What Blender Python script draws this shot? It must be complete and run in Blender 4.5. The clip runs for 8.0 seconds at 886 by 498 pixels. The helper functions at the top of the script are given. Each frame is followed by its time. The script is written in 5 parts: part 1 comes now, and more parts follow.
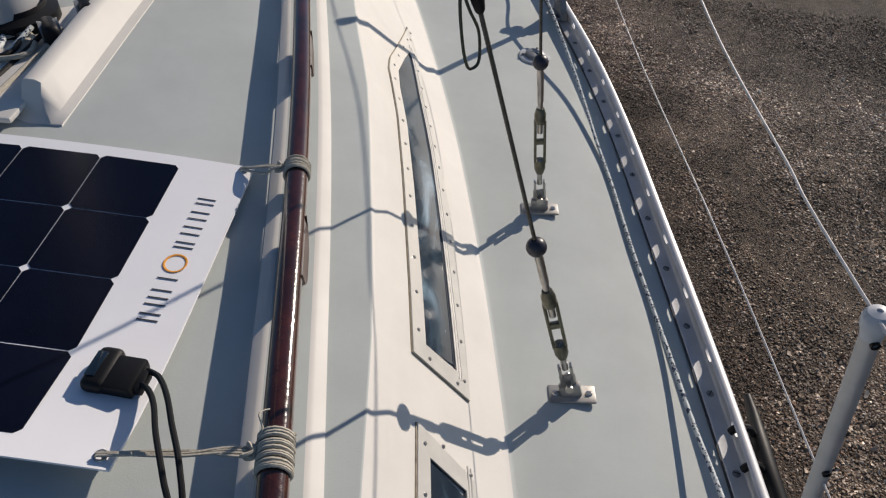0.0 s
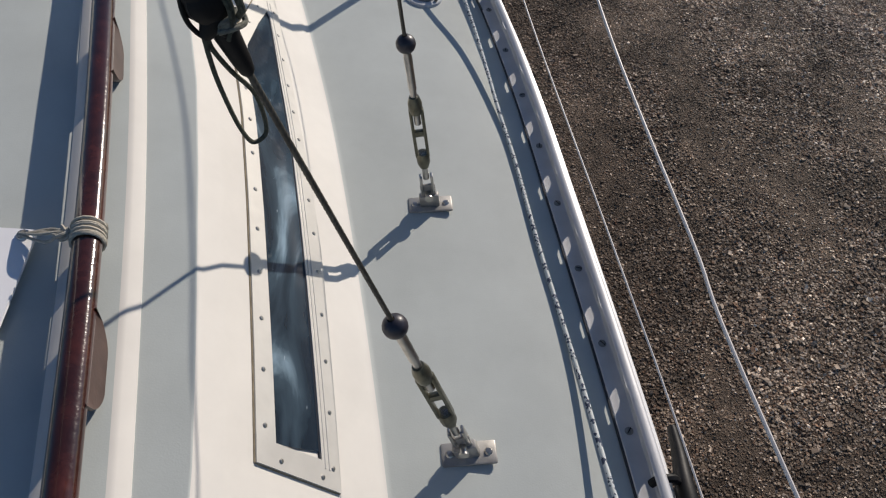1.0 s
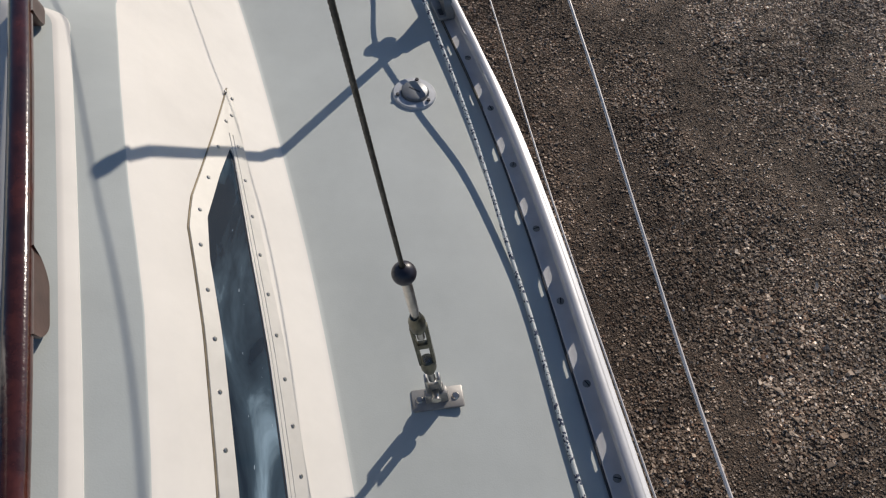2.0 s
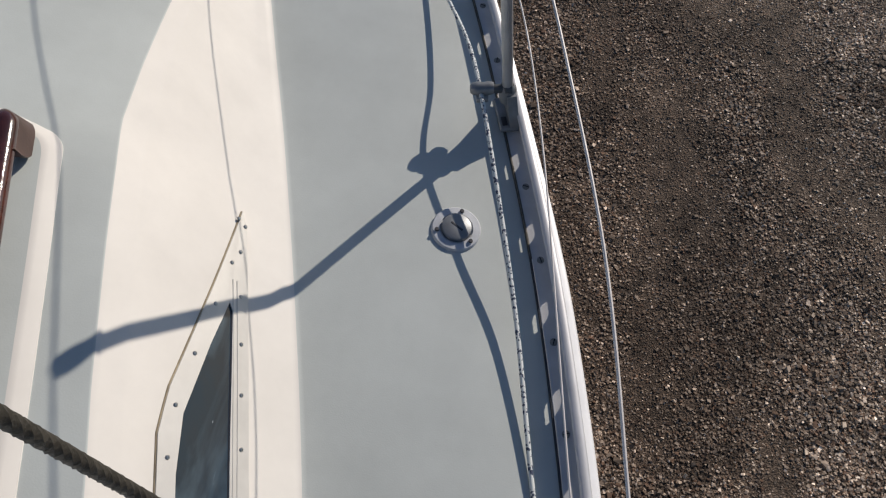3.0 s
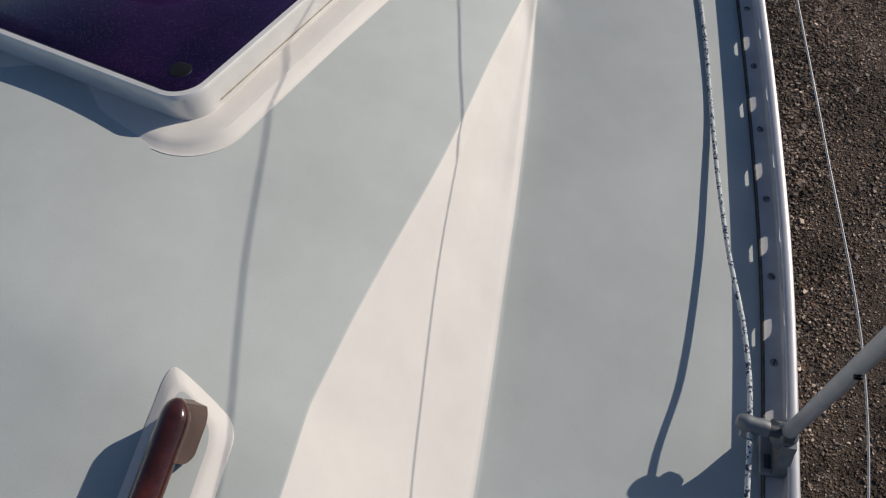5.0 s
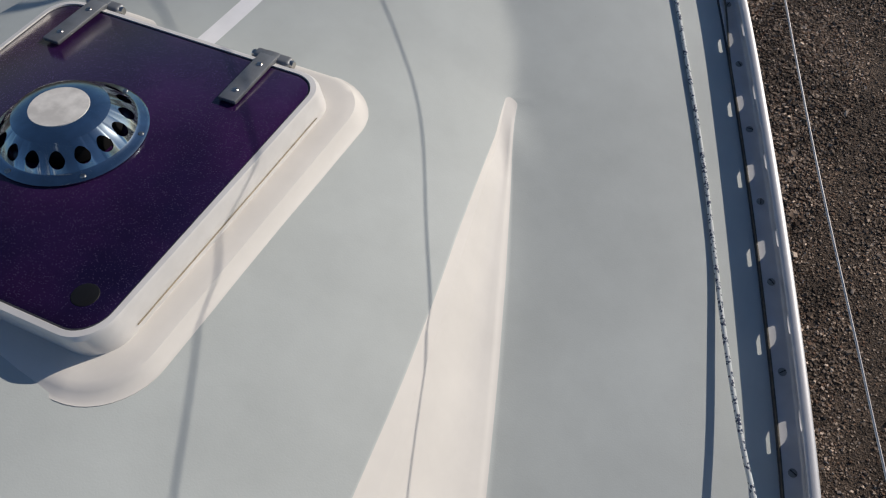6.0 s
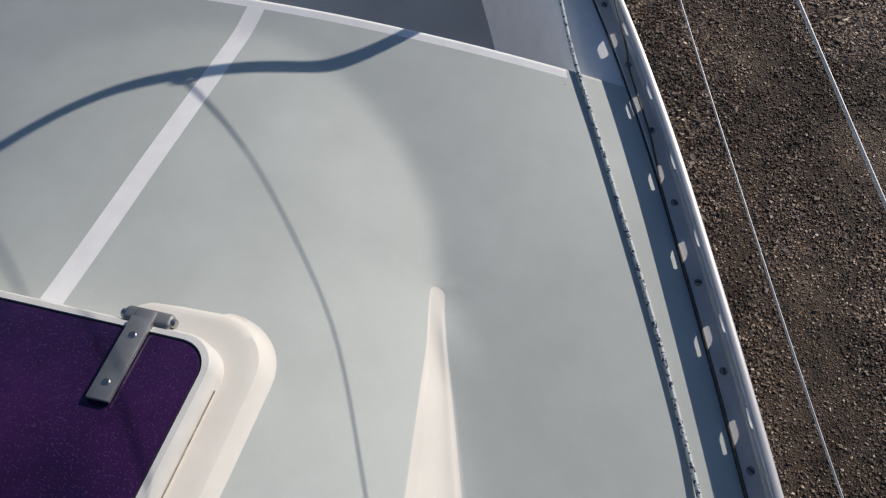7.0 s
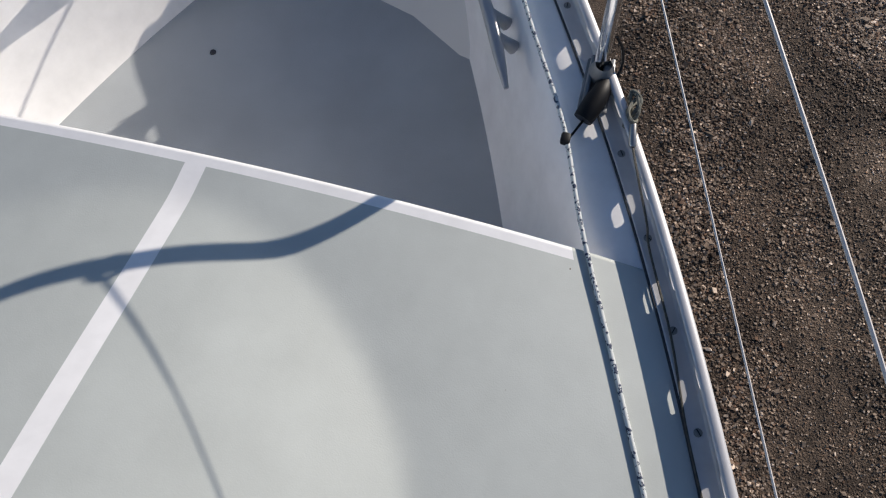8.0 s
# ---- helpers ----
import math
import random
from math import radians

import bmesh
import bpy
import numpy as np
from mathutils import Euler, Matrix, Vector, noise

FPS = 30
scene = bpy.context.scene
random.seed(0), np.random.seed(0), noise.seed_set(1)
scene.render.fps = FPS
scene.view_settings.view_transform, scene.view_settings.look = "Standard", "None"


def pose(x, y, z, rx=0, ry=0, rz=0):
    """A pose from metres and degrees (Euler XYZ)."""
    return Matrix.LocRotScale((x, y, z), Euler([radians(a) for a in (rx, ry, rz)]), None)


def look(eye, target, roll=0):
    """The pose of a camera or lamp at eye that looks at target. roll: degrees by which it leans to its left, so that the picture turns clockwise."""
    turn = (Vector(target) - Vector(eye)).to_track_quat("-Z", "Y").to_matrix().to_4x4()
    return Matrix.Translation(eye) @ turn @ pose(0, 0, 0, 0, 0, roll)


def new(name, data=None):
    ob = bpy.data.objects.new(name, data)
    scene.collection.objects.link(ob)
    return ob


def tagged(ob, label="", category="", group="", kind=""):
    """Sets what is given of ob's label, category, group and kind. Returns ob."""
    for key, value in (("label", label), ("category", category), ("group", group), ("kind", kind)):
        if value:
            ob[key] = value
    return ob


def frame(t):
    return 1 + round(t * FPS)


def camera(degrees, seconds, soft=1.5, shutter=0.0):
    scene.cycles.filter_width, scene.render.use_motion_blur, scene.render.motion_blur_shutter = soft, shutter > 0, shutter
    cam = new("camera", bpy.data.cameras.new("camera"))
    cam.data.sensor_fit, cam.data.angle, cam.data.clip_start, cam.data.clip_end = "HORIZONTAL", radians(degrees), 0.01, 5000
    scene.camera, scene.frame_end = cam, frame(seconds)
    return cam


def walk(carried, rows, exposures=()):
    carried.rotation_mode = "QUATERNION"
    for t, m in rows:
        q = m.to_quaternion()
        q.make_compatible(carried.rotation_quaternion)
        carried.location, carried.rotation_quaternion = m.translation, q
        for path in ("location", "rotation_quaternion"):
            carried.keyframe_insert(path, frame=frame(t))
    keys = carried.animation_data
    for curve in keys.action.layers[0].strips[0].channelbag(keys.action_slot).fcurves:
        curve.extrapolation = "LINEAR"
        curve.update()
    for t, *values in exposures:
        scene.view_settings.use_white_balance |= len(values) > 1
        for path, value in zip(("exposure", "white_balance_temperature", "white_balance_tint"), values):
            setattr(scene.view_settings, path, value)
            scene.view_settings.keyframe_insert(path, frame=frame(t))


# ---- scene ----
import functools

cam = camera(61.4, 8.0, soft=1.2)
PATH = [
    (0, (0.921, 0.12, 1.065), (0.816, 1.565, -0.313), 1.4),
    (0.5, (0.98, 0.289, 1.044), (0.961, 1.6, -0.467), 3.0),
    (1, (1.039, 0.454, 1.049), (1.069, 1.685, -0.527), 0.6),
    (1.5, (1.034, 0.656, 1.058), (1.093, 1.839, -0.554), -0.7),
    (1.7, (1.015, 0.759, 1.074), (1.079, 1.921, -0.553), -0.8),
    (2.8, (1.079, 1.277, 1.171), (1.018, 2.238, -0.583), -0.4),
    (3, (1.077, 1.362, 1.169), (0.97, 2.305, -0.592), -0.2),
    (3.5, (1.053, 1.507, 1.157), (0.883, 2.419, -0.615), -0.2),
    (4, (0.995, 1.631, 1.161), (0.783, 2.551, -0.602), 1.0),
    (4.5, (0.903, 1.737, 1.165), (0.565, 2.646, -0.585), 0.3),
    (4.7, (0.862, 1.774, 1.159), (0.437, 2.648, -0.589), -2.0),
    (5.8, (0.729, 2.116, 1.154), (0.213, 2.913, -0.607), -7.3),
    (6, (0.693, 2.185, 1.148), (0.252, 3.016, -0.616), -5.2),
    (6.5, (0.591, 2.384, 1.171), (0.33, 3.283, -0.597), -0.1),
    (7, (0.53, 2.562, 1.16), (0.335, 3.432, -0.63), 0.5),
    (7.5, (0.521, 2.85, 1.146), (0.349, 3.646, -0.68), 0.5),
    (8, (0.447, 3.042, 1.123), (0.289, 3.779, -0.729), 2.2),
]
EXPOSURE = [(0, -0.19, 6760, 13), (0.6, -0.22, 6620, 12), (3.0, -0.26, 6600, 12), (4.0, -0.37, 6580, 12), (6.4, -0.41, 6500, 12), (7.0, -0.29, 6490, 11), (7.5, -0.11, 6590, 12), (8, 0.03, 6610, 12)]
walk(cam, [(t, look(eye, target, roll)) for t, eye, target, roll in PATH], EXPOSURE)

# ---- light ----
SUN = Vector((0.544, 0.741, 0.394)).normalized()
world = bpy.data.worlds.new("sky")
scene.world = world
world.use_nodes = True
wn = world.node_tree
sky = wn.nodes.new("ShaderNodeTexSky")
sky.sky_type, sky.sun_disc = "NISHITA", False
sky.sun_elevation = math.asin(SUN.z)
sky.sun_rotation = math.atan2(SUN.x, SUN.y)
wn.links.new(sky.outputs[0], wn.nodes["Background"].inputs[0])
sky.ozone_density, sky.dust_density = 5.0, 0.5
wn.nodes["Background"].inputs[1].default_value = 0.088
lamp = bpy.data.lights.new("sun", "SUN")
lamp.energy, lamp.angle, lamp.color = 4.85, radians(0.53), (1.0, 0.92, 0.81)
new("sun", lamp).matrix_world = look(SUN * 30, (0, 0, 0))


# ---- materials ----
def material(name, colour, rough=0.5, metal=0.0, vary=0.0, scale=8.0, bump=0.0, fine=400.0, dark=None, coat=0.0, spec=0.5, noise_bump=0.0, detail=6.0):
    """A principled surface with two scales of variation: broad stains (scale) and fine relief (fine)."""
    m = bpy.data.materials.new(name)
    m.use_nodes = True
    n, l = m.node_tree.nodes, m.node_tree.links
    p = n["Principled BSDF"]
    p.inputs["Roughness"].default_value, p.inputs["Metallic"].default_value = rough, metal
    p.inputs["Coat Weight"].default_value, p.inputs["Specular IOR Level"].default_value = coat, spec
    p.inputs["Base Color"].default_value = (*colour, 1)
    co = n.new("ShaderNodeTexCoord")
    if vary or dark:
        no = n.new("ShaderNodeTexNoise")
        no.inputs["Scale"].default_value, no.inputs["Detail"].default_value = scale, detail
        ramp = n.new("ShaderNodeValToRGB")
        low = dark or tuple(c * (1 - vary) for c in colour)
        ramp.color_ramp.elements[0].color, ramp.color_ramp.elements[0].position = (*low, 1), 0.32
        ramp.color_ramp.elements[1].color, ramp.color_ramp.elements[1].position = (*colour, 1), 0.66
        l.new(co.outputs["Object"], no.inputs["Vector"])
        l.new(no.outputs[0], ramp.inputs[0])
        l.new(ramp.outputs[0], p.inputs["Base Color"])
        rr = n.new("ShaderNodeMapRange")
        rr.inputs["To Min"].default_value, rr.inputs["To Max"].default_value = min(1, rough * 1.2), rough * 0.85
        l.new(no.outputs[0], rr.inputs[0])
        l.new(rr.outputs[0], p.inputs["Roughness"])
    if bump:
        nb = n.new("ShaderNodeTexNoise")
        nb.inputs["Scale"].default_value, nb.inputs["Detail"].default_value = fine, 2.0
        b = n.new("ShaderNodeBump")
        b.inputs["Strength"].default_value, b.inputs["Distance"].default_value = bump, 0.001
        l.new(co.outputs["Object"], nb.inputs["Vector"])
        l.new(nb.outputs[0], b.inputs["Height"])
        l.new(b.outputs[0], p.inputs["Normal"])
    return m


GREY = material("grey_nonskid", (0.495, 0.528, 0.508), 0.62, vary=0.09, scale=2.6, bump=0.14, fine=420, detail=9.0)
WHITE = material("cream_gelcoat", (0.695, 0.667, 0.620), 0.55, vary=0.05, scale=5.0, bump=0.03, fine=60, spec=0.22)
STRIPE = material("white_gelcoat", (0.88, 0.88, 0.88), 0.35, vary=0.05, scale=9.0, bump=0.03, fine=60)
ALU = material("anodised_aluminium", (0.60, 0.60, 0.61), 0.45, 0.35, vary=0.12, scale=30.0, bump=0.05, fine=300)
ALUGREY = material("weathered_aluminium", (0.27, 0.28, 0.29), 0.5, 0.6, vary=0.25, scale=40.0, bump=0.1, fine=300)
STEEL = material("stainless_steel", (0.52, 0.50, 0.47), 0.30, 1.0, vary=0.3, scale=60.0)
PLATE = material("dull_worn_steel", (0.44, 0.42, 0.39), 0.48, 0.55, vary=0.35, scale=45.0, bump=0.12, fine=160)
CHROME = material("polished_stainless", (0.75, 0.76, 0.78), 0.10, 1.0)
DOME = material("bluish_polished_dome", (0.46, 0.55, 0.60), 0.16, 1.0, vary=0.35, scale=22.0, bump=0.12, fine=35)
BRONZE = material("tarnished_bronze", (0.19, 0.185, 0.14), 0.38, 0.85, vary=0.4, scale=70.0, bump=0.1, fine=200)
TEAK = material("varnished_teak", (0.060, 0.016, 0.011), 0.16, dark=(0.024, 0.008, 0.007), scale=14.0, bump=0.35, fine=130, coat=0.5)
TEAKDRY = material("worn_teak", (0.074, 0.036, 0.027), 0.38, vary=0.4, scale=30.0, bump=0.2, fine=200)
BLACK = material("black_plastic", (0.008, 0.008, 0.009), 0.5, vary=0.3, scale=50.0, bump=0.1, fine=300, spec=0.25)
RUBBER = material("dark_rubber_ball", (0.030, 0.028, 0.040), 0.38, vary=0.3, scale=60.0, bump=0.1, fine=200)
ACRYLIC = material("smoked_purple_acrylic", (0.036, 0.009, 0.056), 0.12, dark=(0.009, 0.005, 0.027), scale=3.2, spec=0.34, bump=0.05, fine=420)
CELL = material("solar_cell", (0.003, 0.004, 0.013), 0.25, vary=0.3, scale=20.0, spec=0.2)
SHEET = material("white_panel_sheet", (0.86, 0.86, 0.88), 0.45, vary=0.04, scale=10.0, bump=0.04, fine=80)
INK = material("charcoal_print", (0.06, 0.06, 0.065), 0.5)
ORANGE = material("orange_print", (0.80, 0.34, 0.05), 0.5)
TWINE = material("weathered_twine", (0.50, 0.46, 0.38), 0.85, vary=0.3, scale=300.0, bump=0.5, fine=900)
SEAL = material("dark_sealant", (0.03, 0.032, 0.04), 0.6)
HULL = material("white_hull", (0.70, 0.70, 0.68), 0.35, vary=0.08, scale=2.0)
STAIN = material("old_varnish_sealant", (0.36, 0.30, 0.20), 0.7, vary=0.4, scale=60)
LIFE = material("white_coated_wire", (0.66, 0.62, 0.59), 0.5, vary=0.1, scale=60.0)
WIRE = material("grimy_steel_wire", (0.12, 0.112, 0.095), 0.45, 0.6, vary=0.4, scale=120.0, bump=0.5, fine=700)


def weathered(m, low, high, scale, speck, size, rare_r=0.03):
    """Adds worn blotches and a scatter of small specks on top of a material's colour."""
    n, l = m.node_tree.nodes, m.node_tree.links
    p = n["Principled BSDF"]
    old = p.inputs["Base Color"].links[0].from_socket
    co = n.new("ShaderNodeTexCoord")
    no = n.new("ShaderNodeTexNoise")
    no.inputs["Scale"].default_value, no.inputs["Detail"].default_value, no.inputs["Roughness"].default_value = scale, 10.0, 0.65
    rg = n.new("ShaderNodeMapRange")
    rg.inputs["From Min"].default_value, rg.inputs["From Max"].default_value = 0.30, 0.70
    rg.inputs["To Min"].default_value, rg.inputs["To Max"].default_value = low, high
    sc = n.new("ShaderNodeVectorMath")
    sc.operation = "SCALE"
    l.new(co.outputs["Object"], no.inputs["Vector"])
    l.new(no.outputs[0], rg.inputs[0])
    l.new(old, sc.inputs[0])
    l.new(rg.outputs[0], sc.inputs["Scale"])
    vo = n.new("ShaderNodeTexVoronoi")
    vo.inputs["Scale"].default_value = size
    pick = n.new("ShaderNodeSeparateColor")
    rare = n.new("ShaderNodeMath")
    rare.operation, rare.inputs[1].default_value = "MULTIPLY", rare_r
    near = n.new("ShaderNodeMath")
    near.operation = "LESS_THAN"
    mix = n.new("ShaderNodeMix")
    mix.data_type = "RGBA"
    mix.inputs[7].default_value = (*speck, 1)
    l.new(co.outputs["Object"], vo.inputs["Vector"])
    l.new(vo.outputs["Color"], pick.inputs[0])
    l.new(pick.outputs[0], rare.inputs[0])
    l.new(vo.outputs["Distance"], near.inputs[0])
    l.new(rare.outputs[0], near.inputs[1])
    l.new(near.outputs[0], mix.inputs[0])
    l.new(sc.outputs[0], mix.inputs[6])
    l.new(mix.outputs[2], p.inputs["Base Color"])


weathered(GREY, 0.92, 1.05, 7.0, (0.20, 0.19, 0.16), 9.0, 0.016)
weathered(WHITE, 0.94, 1.03, 9.0, (0.34, 0.30, 0.24), 8.0, 0.016)
weathered(STRIPE, 0.92, 1.03, 16.0, (0.45, 0.44, 0.42), 12.0, 0.016)
weathered(ACRYLIC, 0.75, 1.2, 8.0, (0.075, 0.055, 0.115), 480.0, 0.30)
weathered(TEAK, 0.6, 1.5, 45.0, (0.20, 0.12, 0.09), 60.0)


def pane_material():
    """Tinted acrylic, crazed and scuffed; cloudy pale sky reflection painted into colour along it."""
    m = material("tinted_window", (0.03, 0.05, 0.07), 0.09, spec=0.6, bump=0.22, fine=28)
    n, l = m.node_tree.nodes, m.node_tree.links
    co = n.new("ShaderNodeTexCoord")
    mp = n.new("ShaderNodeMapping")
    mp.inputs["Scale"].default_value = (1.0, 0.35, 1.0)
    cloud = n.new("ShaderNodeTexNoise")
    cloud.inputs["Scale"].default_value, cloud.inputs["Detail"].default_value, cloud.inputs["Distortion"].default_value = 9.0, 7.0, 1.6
    sky_sheen = n.new("ShaderNodeValToRGB")
    e = sky_sheen.color_ramp.elements
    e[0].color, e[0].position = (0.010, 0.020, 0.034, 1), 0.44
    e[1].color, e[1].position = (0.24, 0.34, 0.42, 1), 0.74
    sky_sheen.color_ramp.elements.new(0.60).color = (0.040, 0.066, 0.092, 1)
    speck = n.new("ShaderNodeTexVoronoi")
    speck.inputs["Scale"].default_value = 150.0
    stretch = n.new("ShaderNodeMapping")
    stretch.inputs["Scale"].default_value = (1.0, 0.13, 0.7)
    l.new(co.outputs["Object"], stretch.inputs["Vector"])
    pick = n.new("ShaderNodeSeparateColor")
    few = n.new("ShaderNodeMath")
    few.operation, few.inputs[1].default_value = "MULTIPLY", 0.11
    cut = n.new("ShaderNodeMath")
    cut.operation = "LESS_THAN"
    l.new(speck.outputs["Color"], pick.inputs[0])
    l.new(pick.outputs[0], few.inputs[0])
    l.new(few.outputs[0], cut.inputs[1])
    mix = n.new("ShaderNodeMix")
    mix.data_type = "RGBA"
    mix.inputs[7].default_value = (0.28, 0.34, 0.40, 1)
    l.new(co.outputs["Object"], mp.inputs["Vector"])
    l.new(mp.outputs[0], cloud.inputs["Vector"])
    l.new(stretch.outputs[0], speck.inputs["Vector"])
    l.new(cloud.outputs[0], sky_sheen.inputs[0])
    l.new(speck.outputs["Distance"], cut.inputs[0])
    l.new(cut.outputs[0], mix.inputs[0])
    l.new(sky_sheen.outputs[0], mix.inputs[6])
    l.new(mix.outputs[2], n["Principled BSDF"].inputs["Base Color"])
    return m


PANE = pane_material()


def rope_material(name, base, fleck, amount=0.62, twist=900.0):
    m = material(name, base, 0.85, vary=0.15, scale=200.0, bump=0.6, fine=900)
    n, l = m.node_tree.nodes, m.node_tree.links
    co = n.new("ShaderNodeTexCoord")
    vo = n.new("ShaderNodeTexVoronoi")
    vo.inputs["Scale"].default_value = 290.0
    ramp = n.new("ShaderNodeValToRGB")
    ramp.color_ramp.interpolation = "CONSTANT"
    ramp.color_ramp.elements[0].color = (*fleck, 1)
    ramp.color_ramp.elements[1].color, ramp.color_ramp.elements[1].position = (*base, 1), 1 - amount
    l.new(co.outputs["Object"], vo.inputs["Vector"])
    sep = n.new("ShaderNodeSeparateColor")
    l.new(vo.outputs["Color"], sep.inputs[0])
    # tracer yarns come round in short groups along the cord
    wave = n.new("ShaderNodeTexWave")
    wave.bands_direction = "Y"
    wave.inputs["Scale"].default_value, wave.inputs["Distortion"].default_value, wave.inputs["Detail Scale"].default_value = 10.5, 1.2, 30.0
    l.new(co.outputs["Object"], wave.inputs["Vector"])
    gather = n.new("ShaderNodeMath")
    gather.operation = "MULTIPLY_ADD"
    gather.inputs[1].default_value = 0.34
    l.new(wave.outputs[1], gather.inputs[0])
    l.new(sep.outputs[0], gather.inputs[2])
    less = n.new("ShaderNodeMath")
    less.operation, less.inputs[1].default_value = "SUBTRACT", 0.25
    l.new(gather.outputs[0], less.inputs[0])
    l.new(less.outputs[0], ramp.inputs[0])
    l.new(ramp.outputs[0], n["Principled BSDF"].inputs["Base Color"])
    return m


ROPE = rope_material("flecked_braid", (0.64, 0.67, 0.65), (0.05, 0.065, 0.11), 0.83)


# ---- mesh helpers ----
def part(name, bm, mat, parent=None, label="", smooth=True):
    """Links a bmesh as one mesh object, under parent where one is given."""
    me = bpy.data.meshes.new(name)
    bm.normal_update()
    bm.to_mesh(me)
    bm.free()
    if smooth:
        me.polygons.foreach_set("use_smooth", [True] * len(me.polygons))
        me.set_sharp_from_angle(angle=radians(38))
    for mm in mat if isinstance(mat, (list, tuple)) else [mat]:
        me.materials.append(mm)
    ob = new(name, me)
    if parent is not None:
        ob.parent = parent
    if label:
        ob["label"] = label
    return ob


def thing(name, label, category, group="", kind="", at=(0, 0, 0)):
    ob = new(name)
    ob.location = at
    ob.empty_display_size = 0.05
    return tagged(ob, label, category, group, kind)


def box(size, m=Matrix(), bevel=0.0, seg=2):
    bm = bmesh.new()
    bmesh.ops.create_cube(bm, size=1, matrix=Matrix.Diagonal((*size, 1)))
    if bevel:
        bmesh.ops.bevel(bm, geom=bm.edges[:], offset=bevel, segments=seg, profile=0.5, affect="EDGES")
    bmesh.ops.transform(bm, matrix=m, verts=bm.verts[:])
    return bm


def join(*bms):
    out = bms[0]
    for b in bms[1:]:
        me = bpy.data.meshes.new("tmp")
        b.to_mesh(me)
        b.free()
        out.from_mesh(me)
        bpy.data.meshes.remove(me)
    return out


def lathe(profile, m=Matrix(), seg=24):
    """Turns (radius, height) points about the local z axis."""
    bm = bmesh.new()
    rings = []
    for r, z in profile:
        if r < 1e-5:
            rings.append([bm.verts.new((0, 0, z))])
        else:
            rings.append([bm.verts.new((r * math.cos(2 * math.pi * k / seg), r * math.sin(2 * math.pi * k / seg), z)) for k in range(seg)])
    for a, b in zip(rings, rings[1:]):
        for k in range(seg):
            q = [a[k % len(a)], a[(k + 1) % len(a)], b[(k + 1) % len(b)], b[k % len(b)]]
            q = list(dict.fromkeys(q))
            if len(q) > 2:
                bm.faces.new(q)
    bmesh.ops.transform(bm, matrix=m, verts=bm.verts[:])
    bmesh.ops.recalc_face_normals(bm, faces=bm.faces[:])
    return bm


def smooth_path(pts, n=8):
    """A Catmull-Rom line through the points."""
    p = [Vector(q) for q in pts]
    p = [2 * p[0] - p[1]] + p + [2 * p[-1] - p[-2]]
    out = []
    for a, b, c, d in zip(p, p[1:], p[2:], p[3:]):
        for k in range(n):
            t = k / n
            out.append(0.5 * (2 * b + (c - a) * t + (2 * a - 5 * b + 4 * c - d) * t * t + (3 * b - a - 3 * c + d) * t ** 3))
    return out + [p[-2]]


def tube(pts, r, seg=10, closed=False, rz=None, bm=None):
    """A round bar along a line; r may be one radius or one for each point; rz: another radius upwards."""
    bm = bm or bmesh.new()
    pts = [Vector(p) for p in pts]
    n = len(pts)
    up, rings = Vector((0, 0, 1)), []
    last = None
    for i, p in enumerate(pts):
        a, b = pts[(i - 1) % n if closed else max(i - 1, 0)], pts[(i + 1) % n if closed else min(i + 1, n - 1)]
        t = (b - a).normalized()
        side = t.cross(up) if last is None else last - t * last.dot(t)
        if side.length < 1e-4:
            side = t.cross(Vector((0, 1, 0)))
        side.normalize()
        last = side
        v = side.cross(t)
        ra = r[i] if isinstance(r, (list, tuple)) else r
        rb = ra if rz is None else rz
        rings.append([bm.verts.new(p + side * ra * math.cos(2 * math.pi * k / seg) + v * rb * math.sin(2 * math.pi * k / seg)) for k in range(seg)])
    for i in range(n if closed else n - 1):
        a, b = rings[i], rings[(i + 1) % n]
        for k in range(seg):
            bm.faces.new((a[k], a[(k + 1) % seg], b[(k + 1) % seg], b[k]))
    if not closed:
        bm.faces.new(rings[0][::-1])
        bm.faces.new(rings[-1])
    bmesh.ops.recalc_face_normals(bm, faces=bm.faces[:])
    return bm


def basis(at, z, x=None):
    """A pose at a point with its z axis along z, and its x axis near x."""
    z = Vector(z).normalized()
    x = Vector(x or (1, 0, 0))
    x = (x - z * x.dot(z)).normalized()
    return Matrix.Translation(at) @ Matrix((x, z.cross(x), z)).transposed().to_4x4()


def line_of(*pts):
    """A smooth function through (y, value) points."""
    ys, vs = [p[0] for p in pts], [p[1] for p in pts]
    slopes = []
    for i in range(len(ys)):
        a, b = max(i - 1, 0), min(i + 1, len(ys) - 1)
        slopes.append((vs[b] - vs[a]) / (ys[b] - ys[a]))

    def value(y):
        if y <= ys[0]:
            return vs[0] + slopes[0] * (y - ys[0])
        if y >= ys[-1]:
            return vs[-1] + slopes[-1] * (y - ys[-1])
        i = max(k for k in range(len(ys) - 1) if ys[k] <= y)
        h = ys[i + 1] - ys[i]
        t = (y - ys[i]) / h
        return (vs[i] * (2 * t ** 3 - 3 * t * t + 1) + slopes[i] * h * (t ** 3 - 2 * t * t + t)
                + vs[i + 1] * (3 * t * t - 2 * t ** 3) + slopes[i + 1] * h * (t ** 3 - t * t))
    return value


def straight(*pts):
    ys, vs = [p[0] for p in pts], [p[1] for p in pts]
    return lambda y: float(np.interp(y, ys, vs))


